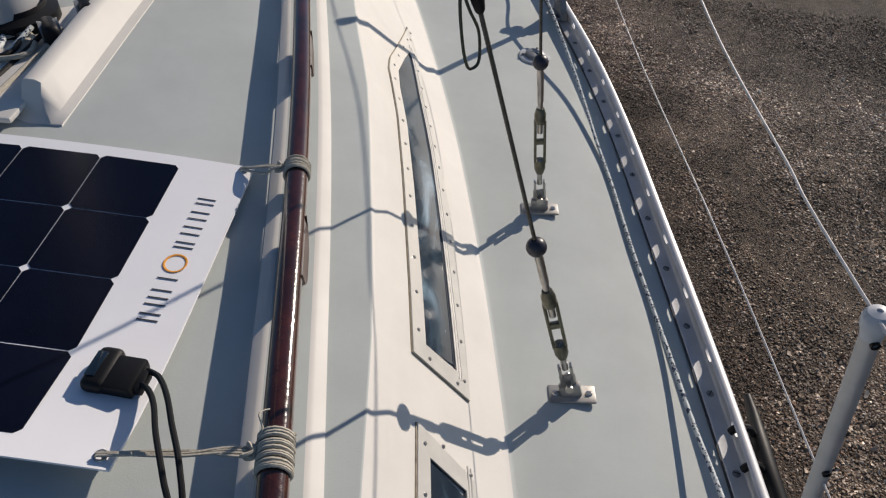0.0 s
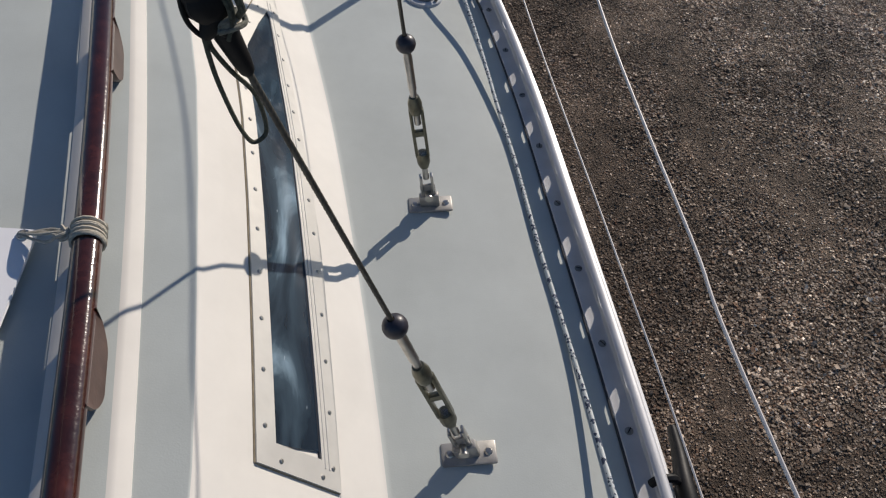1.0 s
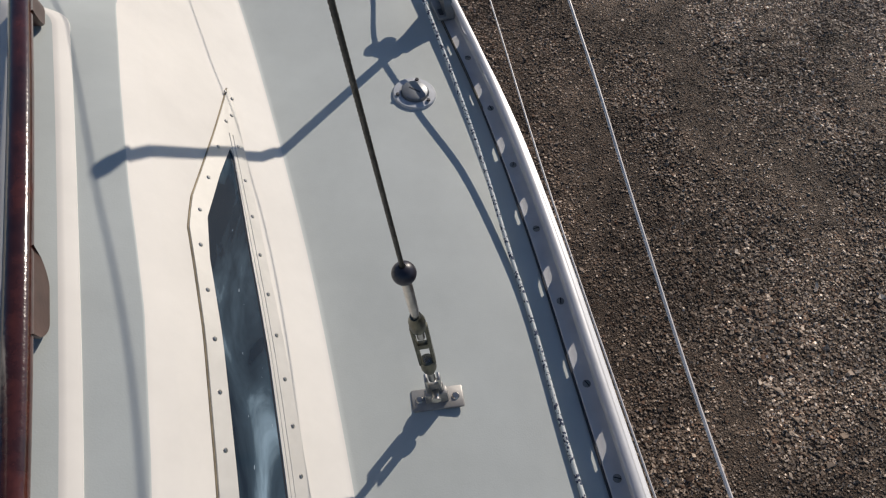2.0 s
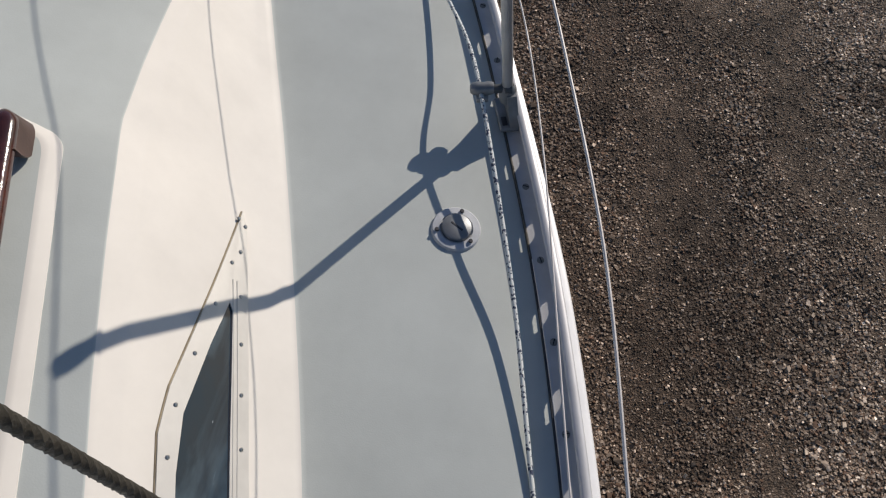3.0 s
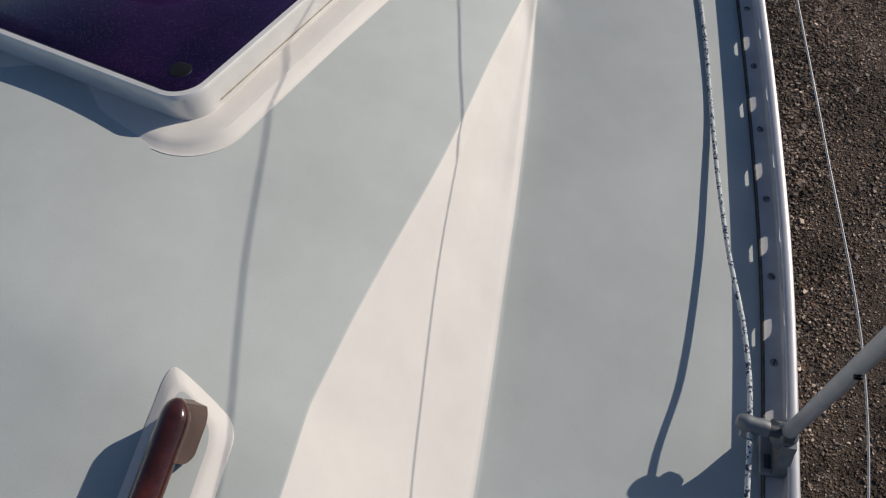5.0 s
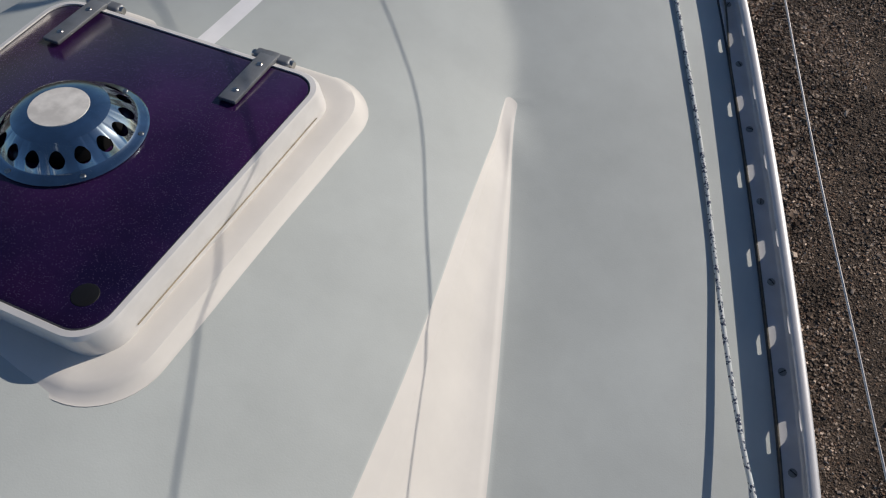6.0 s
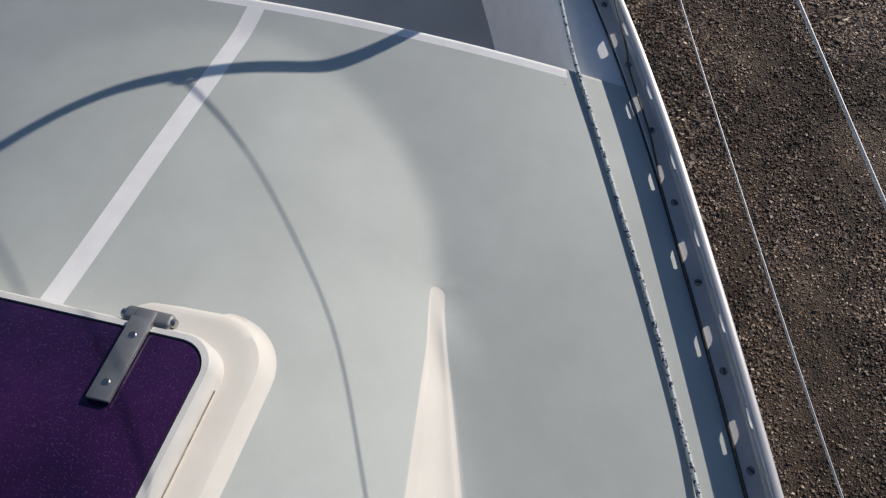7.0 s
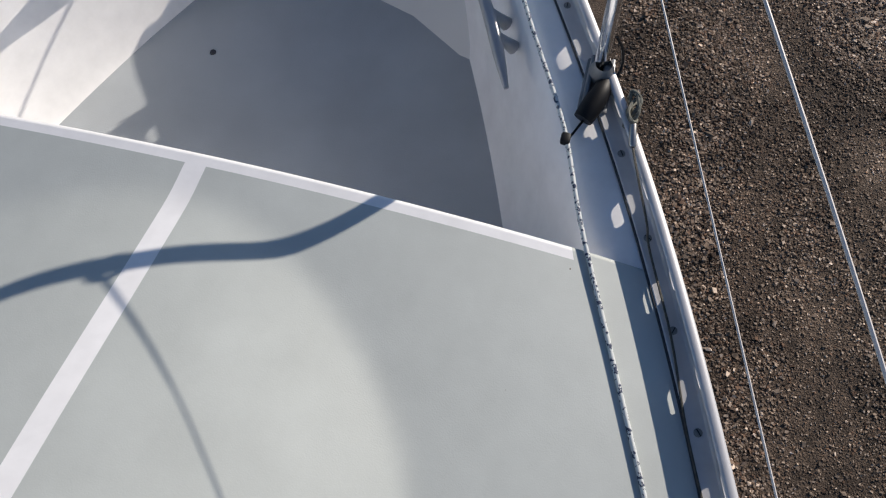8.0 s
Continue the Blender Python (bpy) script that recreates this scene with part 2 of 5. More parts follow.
# ---- lines of the boat (bow towards +y, starboard +x, z up from the side deck) ----
CX = -0.063
rail_x = line_of((-4.2, 0.95), (-3, 1.20), (-2, 1.35), (-1, 1.42), (0, 1.402), (0.5, 1.371), (0.8, 1.345), (1.074, 1.314), (1.372, 1.275), (1.672, 1.234), (1.972, 1.180),
                 (2.262, 1.110), (2.563, 1.029), (2.853, 0.936), (3.138, 0.836), (3.426, 0.727), (3.693, 0.608), (4.0, 0.445), (4.3, 0.262), (4.55, 0.082), (4.70, -0.04))
rail_z = line_of((-4.2, 0.03), (0, 0.0), (1.2, 0.0), (2.0, 0.008), (3.0, 0.024), (3.6, 0.036), (4.6, 0.075))
base_aft = line_of((-2.4, 1.14), (-1, 1.13), (0, 1.065), (0.703, 0.978), (1.12, 0.914), (1.53, 0.836), (1.83, 0.765), (2.15, 0.680), (2.36, 0.619), (2.52, 0.573), (2.70, 0.518), (2.84, 0.477), (2.97, 0.438), (3.02, 0.427))
top_aft = straight((-2.4, 0.93), (-1, 0.93), (0, 0.868), (0.535, 0.812), (0.77, 0.787), (0.94, 0.760), (1.04, 0.743), (1.2, 0.716), (1.39, 0.680), (1.50, 0.652), (1.60, 0.625), (1.69, 0.604), (1.80, 0.578), (1.916, 0.552), (2.006, 0.529), (2.136, 0.515), (2.243, 0.507), (2.38, 0.498), (2.45, 0.492), (2.58, 0.477), (2.75, 0.453), (2.92, 0.4295), (2.969, 0.419), (3.02, 0.410))
top_edge = line_of((-2.4, 0.262), (0.5, 0.268), (1.03, 0.273), (1.4, 0.283), (1.7, 0.287), (1.9, 0.284), (1.99, 0.276), (2.27, 0.232), (2.6, 0.168), (3.02, 0.078))
crown_z = line_of((-2.4, 0.33), (0.5, 0.335), (1.0, 0.338), (1.6, 0.370), (1.88, 0.3828), (1.945, 0.3840), (2.01, 0.3770), (2.10, 0.362), (2.864, 0.208), (3.1, 0.166), (3.44, 0.103), (3.6, 0.08))
TIP, NOSE, RIM = 3.02, 3.45, 3.52


def nose_x(y):
    """The rounded front end of the cabin's roof, where it runs into the foredeck."""
    t = min(max((y - TIP) / (NOSE - TIP), 0.0), 0.985)
    return CX + 0.478 * (1 - t ** 1.7) ** 0.62


def end_round(y):
    """Half the cabin side's width, as it closes in a round end at the tip."""
    u = max(0.0, (y - TIP + 0.011) / 0.011)
    return (base_aft(y) - top_aft(y)) / 2 * max(0.22, math.sqrt(max(0.0, 1 - u * u)))


def top_x(y):
    return (base_aft(y) + top_aft(y)) / 2 - end_round(y) if y < TIP else nose_x(y)


def base_x(y):
    return (base_aft(y) + top_aft(y)) / 2 + end_round(y) if y < TIP else nose_x(y) + 0.004


def deck_z(x, y):
    r = rail_x(y) - CX
    return rail_z(y) - 0.004 + 0.075 * max(0.0, 1 - ((x - CX) / r) ** 2)


def top_z(y):
    return top_edge(y) if y < TIP else deck_z(top_x(y), y)


def camber(y):
    """How sharply the roof falls off to the sides."""
    y = min(y, 3.40)
    w = (top_aft(y) if y < TIP else nose_x(y)) - CX
    return (crown_z(y) - top_z(y)) / w ** 2


def cabin_z(x, y):
    return crown_z(y) - camber(y) * (x - CX) ** 2


@functools.lru_cache(None)
def nose_shape(y):
    """Crown and camber, eased along the boat where the roof runs out into the foredeck."""
    r = 0.07 * min(1.0, max(0.0, (y - 2.72) / 0.16)) * min(1.0, max(0.25, (3.60 - y) / 0.2))
    at = [y + r * k / 6 for k in range(-6, 7)]
    wt = [1 - abs(k) / 7 for k in range(-6, 7)]
    return crown_z(y), sum(w * camber(q) for w, q in zip(wt, at)) / sum(wt)


def roof_z(x, y):
    """The cabin's roof, which runs out into the foredeck."""
    if y < 2.72:
        return cabin_z(x, y)
    c, f = nose_shape(y)
    a, b = c - f * (x - CX) ** 2, deck_z(x, y)
    k = 0.005 * min(1.0, (y - 2.72) / 0.3)
    h = max(k - abs(a - b), 0) / k if k > 1e-6 else 0
    return max(a, b) + h * h * k / 4


def side(y, v, out=0.0):
    """A point on the cabin's sloping side: v runs from 0 at the deck to 1 at the roof's edge, out is metres off the surface."""
    a = Vector((base_x(y), y, deck_z(base_x(y), y)))
    b = Vector((top_x(y), y, roof_z(top_x(y), y)))
    n = Vector((0, 1, 0)).cross(b - a).normalized()
    n = n if n.x > 0 else -n
    return a.lerp(b, v) + n * out


# ---- ground ----
GROUND = -2.62


def gravel_material(name, stone):
    m = bpy.data.materials.new(name)
    m.use_nodes = True
    n, l = m.node_tree.nodes, m.node_tree.links
    p = n["Principled BSDF"]
    p.inputs["Roughness"].default_value = 0.85
    p.inputs["Specular IOR Level"].default_value = 0.3
    co = n.new("ShaderNodeTexCoord")
    big = n.new("ShaderNodeTexNoise")
    big.inputs["Scale"].default_value, big.inputs["Detail"].default_value = 1.1, 8
    soil = n.new("ShaderNodeValToRGB")
    soil.color_ramp.elements[0].color, soil.color_ramp.elements[0].position = (0.86, 0.775, 0.69, 1), 0.37
    soil.color_ramp.elements[1].color, soil.color_ramp.elements[1].position = (1.72, 1.55, 1.38, 1), 0.66
    l.new(co.outputs["Object"], big.inputs["Vector"])
    l.new(big.outputs[0], soil.inputs[0])
    tone = n.new("ShaderNodeValToRGB")
    e = tone.color_ramp.elements
    if stone:
        geo = n.new("ShaderNodeNewGeometry")
        l.new(geo.outputs["Random Per Island"], tone.inputs[0])
        e[0].color, e[1].color = (0.052, 0.048, 0.044, 1), (0.62, 0.60, 0.56, 1)
        for at, c in ((0.14, (0.13, 0.092, 0.070)), (0.25, (0.085, 0.078, 0.070)), (0.42, (0.170, 0.146, 0.124)), (0.55, (0.125, 0.118, 0.109)), (0.78, (0.205, 0.188, 0.170)), (0.95, (0.34, 0.325, 0.30))):
            e.new(at).color = (*c, 1)
    else:
        fine = n.new("ShaderNodeTexNoise")
        fine.inputs["Scale"].default_value, fine.inputs["Detail"].default_value = 120, 8
        l.new(co.outputs["Object"], fine.inputs["Vector"])
        l.new(fine.outputs[0], tone.inputs[0])
        e[0].color, e[0].position = (0.034, 0.029, 0.025, 1), 0.38
        e[1].color, e[1].position = (0.120, 0.104, 0.090, 1), 0.70
        b = n.new("ShaderNodeBump")
        b.inputs["Strength"].default_value, b.inputs["Distance"].default_value = 1.0, 0.022
        l.new(fine.outputs[0], b.inputs["Height"])
        l.new(b.outputs[0], p.inputs["Normal"])
    mix = n.new("ShaderNodeMix")
    mix.data_type, mix.blend_type = "RGBA", "MULTIPLY"
    mix.inputs[0].default_value = 1.0
    # trodden soil beside the boat, a paler dried strip across the yard, damp earth beyond
    sep = n.new("ShaderNodeSeparateXYZ")
    l.new(co.outputs["Object"], sep.inputs[0])
    slant = n.new("ShaderNodeMath")
    slant.operation, slant.inputs[1].default_value = "MULTIPLY_ADD", 0.9
    l.new(sep.outputs[0], slant.inputs[0])
    l.new(sep.outputs[1], slant.inputs[2])
    wob = n.new("ShaderNodeMath")
    wob.operation, wob.inputs[1].default_value = "MULTIPLY_ADD", 3.0
    l.new(big.outputs[0], wob.inputs[0])
    l.new(slant.outputs[0], wob.inputs[2])
    span = n.new("ShaderNodeMapRange")
    span.inputs["From Min"].default_value, span.inputs["From Max"].default_value = 6.9, 13.9
    l.new(wob.outputs[0], span.inputs[0])
    zone = n.new("ShaderNodeValToRGB")
    ze = zone.color_ramp.elements
    ze[0].color, ze[0].position = (1.05, 1.05, 1.06, 1), 0.0
    ze[1].color, ze[1].position = (0.72, 0.72, 0.73, 1), 0.95
    for at, c in ((0.30, (1.02, 1.02, 1.02)), (0.50, (1.42, 1.44, 1.46)), (0.66, (1.55, 1.60, 1.66)), (0.78, (0.80, 0.80, 0.80))):
        ze.new(at).color = (*c, 1)
    l.new(span.outputs[0], zone.inputs[0])
    pale = n.new("ShaderNodeVectorMath")
    pale.operation = "SCALE"
    # clods and damp patches a hand across
    clod = n.new("ShaderNodeTexNoise")
    clod.inputs["Scale"].default_value, clod.inputs["Detail"].default_value, clod.inputs["Roughness"].default_value = 9.0, 9, 0.72
    l.new(co.outputs["Object"], clod.inputs["Vector"])
    lump = n.new("ShaderNodeMapRange")
    lump.inputs["From Min"].default_value, lump.inputs["From Max"].default_value = 0.36, 0.64
    lump.inputs["To Min"].default_value, lump.inputs["To Max"].default_value = 0.56, 1.48
    l.new(clod.outputs[0], lump.inputs[0])
    off = n.new("ShaderNodeMath")
    off.operation, off.inputs[1].default_value = "MULTIPLY_ADD", 1.2
    l.new(big.outputs[0], off.inputs[0])
    l.new(sep.outputs[0], off.inputs[2])
    near = n.new("ShaderNodeMapRange")
    near.inputs["From Min"].default_value, near.inputs["From Max"].default_value = 2.3, 4.2
    l.new(off.outputs[0], near.inputs[0])
    dry = n.new("ShaderNodeMix")
    dry.data_type = "RGBA"
    dry.inputs[6].default_value, dry.inputs[7].default_value = (1.06, 0.95, 0.87, 1), (1.28, 1.23, 1.17, 1)
    l.new(near.outputs[0], dry.inputs[0])
    tint = n.new("ShaderNodeVectorMath")
    tint.operation = "MULTIPLY"
    l.new(soil.outputs[0], tint.inputs[0])
    l.new(dry.outputs[2], tint.inputs[1])
    both = n.new("ShaderNodeVectorMath")
    both.operation = "MULTIPLY"
    l.new(tint.outputs[0], both.inputs[0])
    l.new(zone.outputs[0], both.inputs[1])
    l.new(both.outputs[0], pale.inputs[0])
    l.new(lump.outputs[0], pale.inputs["Scale"])
    l.new(pale.outputs[0], mix.inputs[6])
    l.new(tone.outputs[0], mix.inputs[7])
    l.new(mix.outputs[2], p.inputs["Base Color"])
    return m


def lie(x, y):
    """The ground's height: slow swells and small bumps."""
    p = Vector((x, y, 0))
    return GROUND + 0.05 * noise.noise(p * 0.45) + 0.015 * noise.noise(p * 1.7)


EARTH, STONES = gravel_material("gravelly_earth", False), gravel_material("gravel_stones", True)
bm = bmesh.new()
bmesh.ops.create_grid(bm, x_segments=110, y_segments=110, size=9.0)
for v in bm.verts:
    v.co.x, v.co.y = v.co.x + 3, v.co.y + 3
    v.co.z = lie(v.co.x, v.co.y)
edge = [e for e in bm.edges if e.is_boundary]
far = bmesh.ops.extrude_edge_only(bm, edges=edge)["geom"]
for v in far:
    if isinstance(v, bmesh.types.BMVert):
        v.co.x, v.co.y, v.co.z = v.co.x * 60, v.co.y * 60, GROUND
tagged(part("ground", bm, EARTH), "brown gravelly earth of the boatyard", "ground", kind="structure")


def scatter_stones():
    rng = np.random.default_rng(4)
    cube = np.array([(a, b, c) for a in (-1, 1) for b in (-1, 1) for c in (-1, 1)], float) * 0.72
    tris = np.array([(0, 1, 3), (0, 3, 2), (4, 6, 7), (4, 7, 5), (0, 4, 5), (0, 5, 1), (2, 3, 7), (2, 7, 6), (0, 2, 6), (0, 6, 4), (1, 5, 7), (1, 7, 3)])
    n = 285000
    xy = np.stack([rng.uniform(0.72, 5.4, n), rng.uniform(1.5, 8.9, n)], 1)
    # drifts: thick gravel in places, finer soil between
    thick = np.zeros(n)
    for k in range(7):
        f, a, ph = 0.7 * 1.55 ** k, rng.uniform(0, 6.283), rng.uniform(0, 6.283)
        thick += np.sin(f * (xy[:, 0] * math.cos(a) + xy[:, 1] * math.sin(a)) + ph + 0.8 * np.sin(f * 0.7 * xy[:, 0] + a)) / 7 ** 0.5
    inside = np.clip(np.minimum.reduce([(xy[:, 0] - 0.72) / 0.3, (5.4 - xy[:, 0]) / 0.5, (xy[:, 1] - 1.5) / 0.3, (9.4 - 0.25 * xy[:, 0] - xy[:, 1]) / 0.8, (1.9 + 0.95 * xy[:, 1] - xy[:, 0]) / 0.5]), 0, 1)
    keep = (rng.random(n) < inside) & (rng.random(n) < np.clip(0.80 + 0.36 * thick, 0.38, 1.0)) & (xy[:, 1] < 9.4 - 0.25 * xy[:, 0]) & (xy[:, 0] < 0.5 + xy[:, 1] * 0.95 + 1.4)
    xy, thick = xy[keep], thick[keep]
    n = len(xy)
    size = 1.14 * (0.0042 + 0.0040 * rng.random(n) ** 1.5 + 0.0045 * rng.random(n) ** 14 + 0.011 * rng.random(n) ** 170) * np.clip(1.0 + 0.22 * thick, 0.7, 1.4)
    gx, gy = np.linspace(0.5, 5.6, 64), np.linspace(1.3, 9.2, 90)
    grid = np.array([[lie(x, y) for y in gy] for x in gx])
    u, v = (xy[:, 0] - gx[0]) / (gx[1] - gx[0]), (xy[:, 1] - gy[0]) / (gy[1] - gy[0])
    i, j = u.astype(int), v.astype(int)
    u, v = u - i, v - j
    zz = grid[i, j] * (1 - u) * (1 - v) + grid[i + 1, j] * u * (1 - v) + grid[i, j + 1] * (1 - u) * v + grid[i + 1, j + 1] * u * v
    ang, tip = rng.uniform(0, 6.283, n), rng.normal(0, 0.35, n)
    jit = cube[None] * (0.35 + 1.1 * rng.random((n, 8, 3)))
    jit *= np.stack([size * rng.uniform(0.9, 1.5, n), size * rng.uniform(0.7, 1.1, n), size * rng.uniform(0.42, 0.80, n)], 1)[:, None, :]
    ct, st = np.cos(tip)[:, None], np.sin(tip)[:, None]
    jx, jz = jit[..., 0] * ct - jit[..., 2] * st, jit[..., 0] * st + jit[..., 2] * ct
    c, s = np.cos(ang)[:, None], np.sin(ang)[:, None]
    verts = np.empty((n, 8, 3), np.float32)
    verts[..., 0] = jx * c - jit[..., 1] * s + xy[:, :1]
    verts[..., 1] = jx * s + jit[..., 1] * c + xy[:, 1:]
    verts[..., 2] = jz + (zz + size * 0.22)[:, None]
    faces = (tris[None] + (np.arange(n) * 8)[:, None, None]).reshape(-1).astype(np.int32)
    me = bpy.data.meshes.new("gravel")
    me.vertices.add(n * 8)
    me.vertices.foreach_set("co", verts.reshape(-1))
    me.loops.add(len(faces))
    me.loops.foreach_set("vertex_index", faces)
    me.polygons.add(len(faces) // 3)
    me.polygons.foreach_set("loop_start", np.arange(0, len(faces), 3, dtype=np.int32))
    me.polygons.foreach_set("use_smooth", [False] * (len(faces) // 3))
    me.update(calc_edges=True)
    me.materials.append(STONES)
    tagged(new("gravel", me), "loose grey and brown gravel stones on earth", "gravel", kind="stuff")


scatter_stones()


# ---- deck and cabin ----
def askew(x, y):
    """The bow's cross lines and centre stripe lie about a degree askew to the side deck."""
    f = min(1.0, max(0.0, (y - 3.1) / 0.42)) * min(1.0, max(0.0, (3.95 - y) / 0.43))
    return y - 0.020 * max(0.0, 0.56 - x) * f


def stripe_shift(x, y):
    return (-0.010 + 0.049 * (y - 2.86)) * max(0.0, 1 - abs(x - CX) / 0.3) * min(1.0, max(0.0, (y - 2.7) / 0.12))


def build_deck():
    ys = list(np.arange(-2.4, 0.3, 0.1)) + [float(y) for y in np.arange(0.3, RIM - 0.025, 0.018) if abs(y - TIP + 0.004) > 0.009] + [TIP - 0.011, TIP - 0.008, TIP - 0.005, TIP - 0.0025, TIP, RIM - 0.02, RIM - 0.006, RIM]
    ys = sorted(ys)
    bm = bmesh.new()
    rows = []
    for y in ys:
        xo, xb, xt = rail_x(y) + 0.021, base_x(y), top_x(y)
        tip = y >= TIP - 0.0001
        e = min(1.0, (xb - xt) / 0.06)
        f = max(0.0, 1 - (TIP - y) / 0.16) if y < TIP else 1.0
        ground = lambda x: deck_z(x, y) + ((roof_z(x, y) - deck_z(x, y)) * f * f * (3 - 2 * f) if f else 0.0)
        zb = ground(xb)
        g = e * min(1.0, max(0.0, (TIP - y) / 0.06))
        pts = []
        for k in range(15):
            x = xo + (xb + 0.022 * e - xo) * k / 14
            pts.append((x, ground(x)))
        foot = [(xb + 0.014 * e, ground(xb + 0.014 * e) + 0.0008 * g), (xb + 0.006 * e, zb + 0.0055 * g), (xb - 0.0005 * e, zb + 0.014 * g)]
        face = [tuple(side(y, v)[i] for i in (0, 2)) for v in (0.12, 0.5, 0.880)]
        q1, q2 = side(y, 0.900, 0.0), side(y, 0.982, -0.0048 * e)
        face = [(x, max(z, zb + 0.0145 * g)) for x, z in face]
        edge = [(q1.x, q1.z), (q2.x - 0.0015 * e, q2.z - 0.0005 * e)]
        mid = foot + face + edge
        h = min(1.0, max(0.0, (TIP - y) / 0.22))
        mid = [(x, ground(x) + (z - ground(x)) * h * h * (3 - 2 * h)) for x, z in mid]
        if tip:
            mid = [(xt + (xb + 0.022 * e - xt) * (1 - (k + 1) / 9), 0) for k in range(8)]
            mid = [(x, roof_z(x, y)) for x, z in mid]
        pts += mid
        pts.append((xt - 0.008 * e, roof_z(xt - 0.008 * e, y)))
        for k in range(1, 30):
            x = xt - 0.011 * e + (CX + 0.017 - xt + 0.011 * e) * ((k - 1) / 28) ** 1.3
            pts.append((x, roof_z(x, y)))
        pts.append((CX, roof_z(CX, y)))
        if tip:
            f, n = min(1.0, (y - TIP) / 0.12), len(pts) - 2
            xs = [x + (xo + (CX + 0.017 - xo) * k / n - x) * f for k, (x, z) in enumerate(pts[:-1])]
            pts[:-1] = [(x, roof_z(x, y)) for x in xs]
        full = pts + [(2 * CX - x, z) for x, z in pts[-2::-1]]
        if y > 2.7:
            full = [(x + stripe_shift(x, y), z) for x, z in full]
        rows.append([bm.verts.new((x, askew(x, y), z)) for x, z in full])
    n = len(rows[0])
    half = n // 2
    for a, b, y in zip(rows, rows[1:], ys):
        for k in range(n - 1):
            fc = bm.faces.new((a[k], b[k], b[k + 1], a[k + 1]))
            i = k if k < half else n - 2 - k
            white = 15 <= i <= 22 and y < TIP - 0.0001
            rim = y >= RIM - 0.0201 and abs(a[k].co.x - CX) < 0.628
            mid = i >= half - 1 and 2.80 < y
            fc.material_index = 2 if rim or mid else 1 if white else 0
    # the lip above the locker
    a = rows[-1]
    low = [bm.verts.new((v.co.x, v.co.y, v.co.z - 0.016)) for v in a]
    for k in range(n - 1):
        bm.faces.new((a[k], low[k], low[k + 1], a[k + 1])).material_index = 2
    bmesh.ops.recalc_face_normals(bm, faces=bm.faces[:])
    ob = part("deck", bm, [GREY, WHITE, STRIPE], smooth=False)
    ob.data.polygons.foreach_set("use_smooth", [True] * len(ob.data.polygons))
    return ob


deck = tagged(build_deck(), "pale grey non-skid boat deck with cream moulded cabin sides", "deck", kind="structure")


def build_well():
    """The open anchor well in the bow, with its sloping sides."""
    bm = bmesh.new()
    ys = [RIM + 0.0005, RIM + 0.004] + list(np.arange(RIM + 0.03, 4.62, 0.03))
    rows = []
    for y in ys:
        r = rail_x(y)
        dz = deck_z(r, y)
        g = max(0.25, 1 - 0.69 * (y - 3.726))
        prof = [(-0.03, dz), (0.045, dz + 0.002), (0.070, dz), (0.082, dz - 0.004), (0.092, dz - 0.013), (0.105, dz - 0.040), (0.128, -0.14), (0.152, -0.25), (0.162, -0.281), (0.172, -0.296), (0.20, -0.30)]
        pts = [(max(r - s * g, CX), z if r - s * g > CX else max(z, -0.05) if r - CX < 0.16 else z) for s, z in prof]
        pts.append((CX, pts[-1][1]))
        rows.append([bm.verts.new((x, askew(x, y), z)) for x, z in pts] + [bm.verts.new((2 * CX - x, askew(2 * CX - x, y), z)) for x, z in pts[-2::-1]])
    n = len(rows[0])
    for a, b in zip(rows, rows[1:]):
        for k in range(n - 1):
            i = min(k, n - 2 - k)
            bm.faces.new((a[k], b[k], b[k + 1], a[k + 1])).material_index = 1 if i < 9 else 0
    # the wall below the rim
    top = [bm.verts.new((v.co.x, askew(v.co.x, RIM) - 0.0005, deck_z(v.co.x, RIM) - 0.012)) for v in rows[0]]
    for k in range(n - 1):
        if rows[0][k].co.z < top[k].co.z or rows[0][k + 1].co.z < top[k + 1].co.z:
            bm.faces.new((rows[0][k], rows[0][k + 1], top[k + 1], top[k])).material_index = 1
    bmesh.ops.remove_doubles(bm, verts=bm.verts[:], dist=0.0002)
    bmesh.ops.recalc_face_normals(bm, faces=bm.faces[:])
    return part("anchor_well", bm, [material("well_floor_grey", (0.40, 0.43, 0.45), 0.6, vary=0.15, scale=5.0, bump=0.3, fine=300), STRIPE])


tagged(build_well(), "moulded anchor well with grey floor and cream sides", "anchor well", kind="structure")


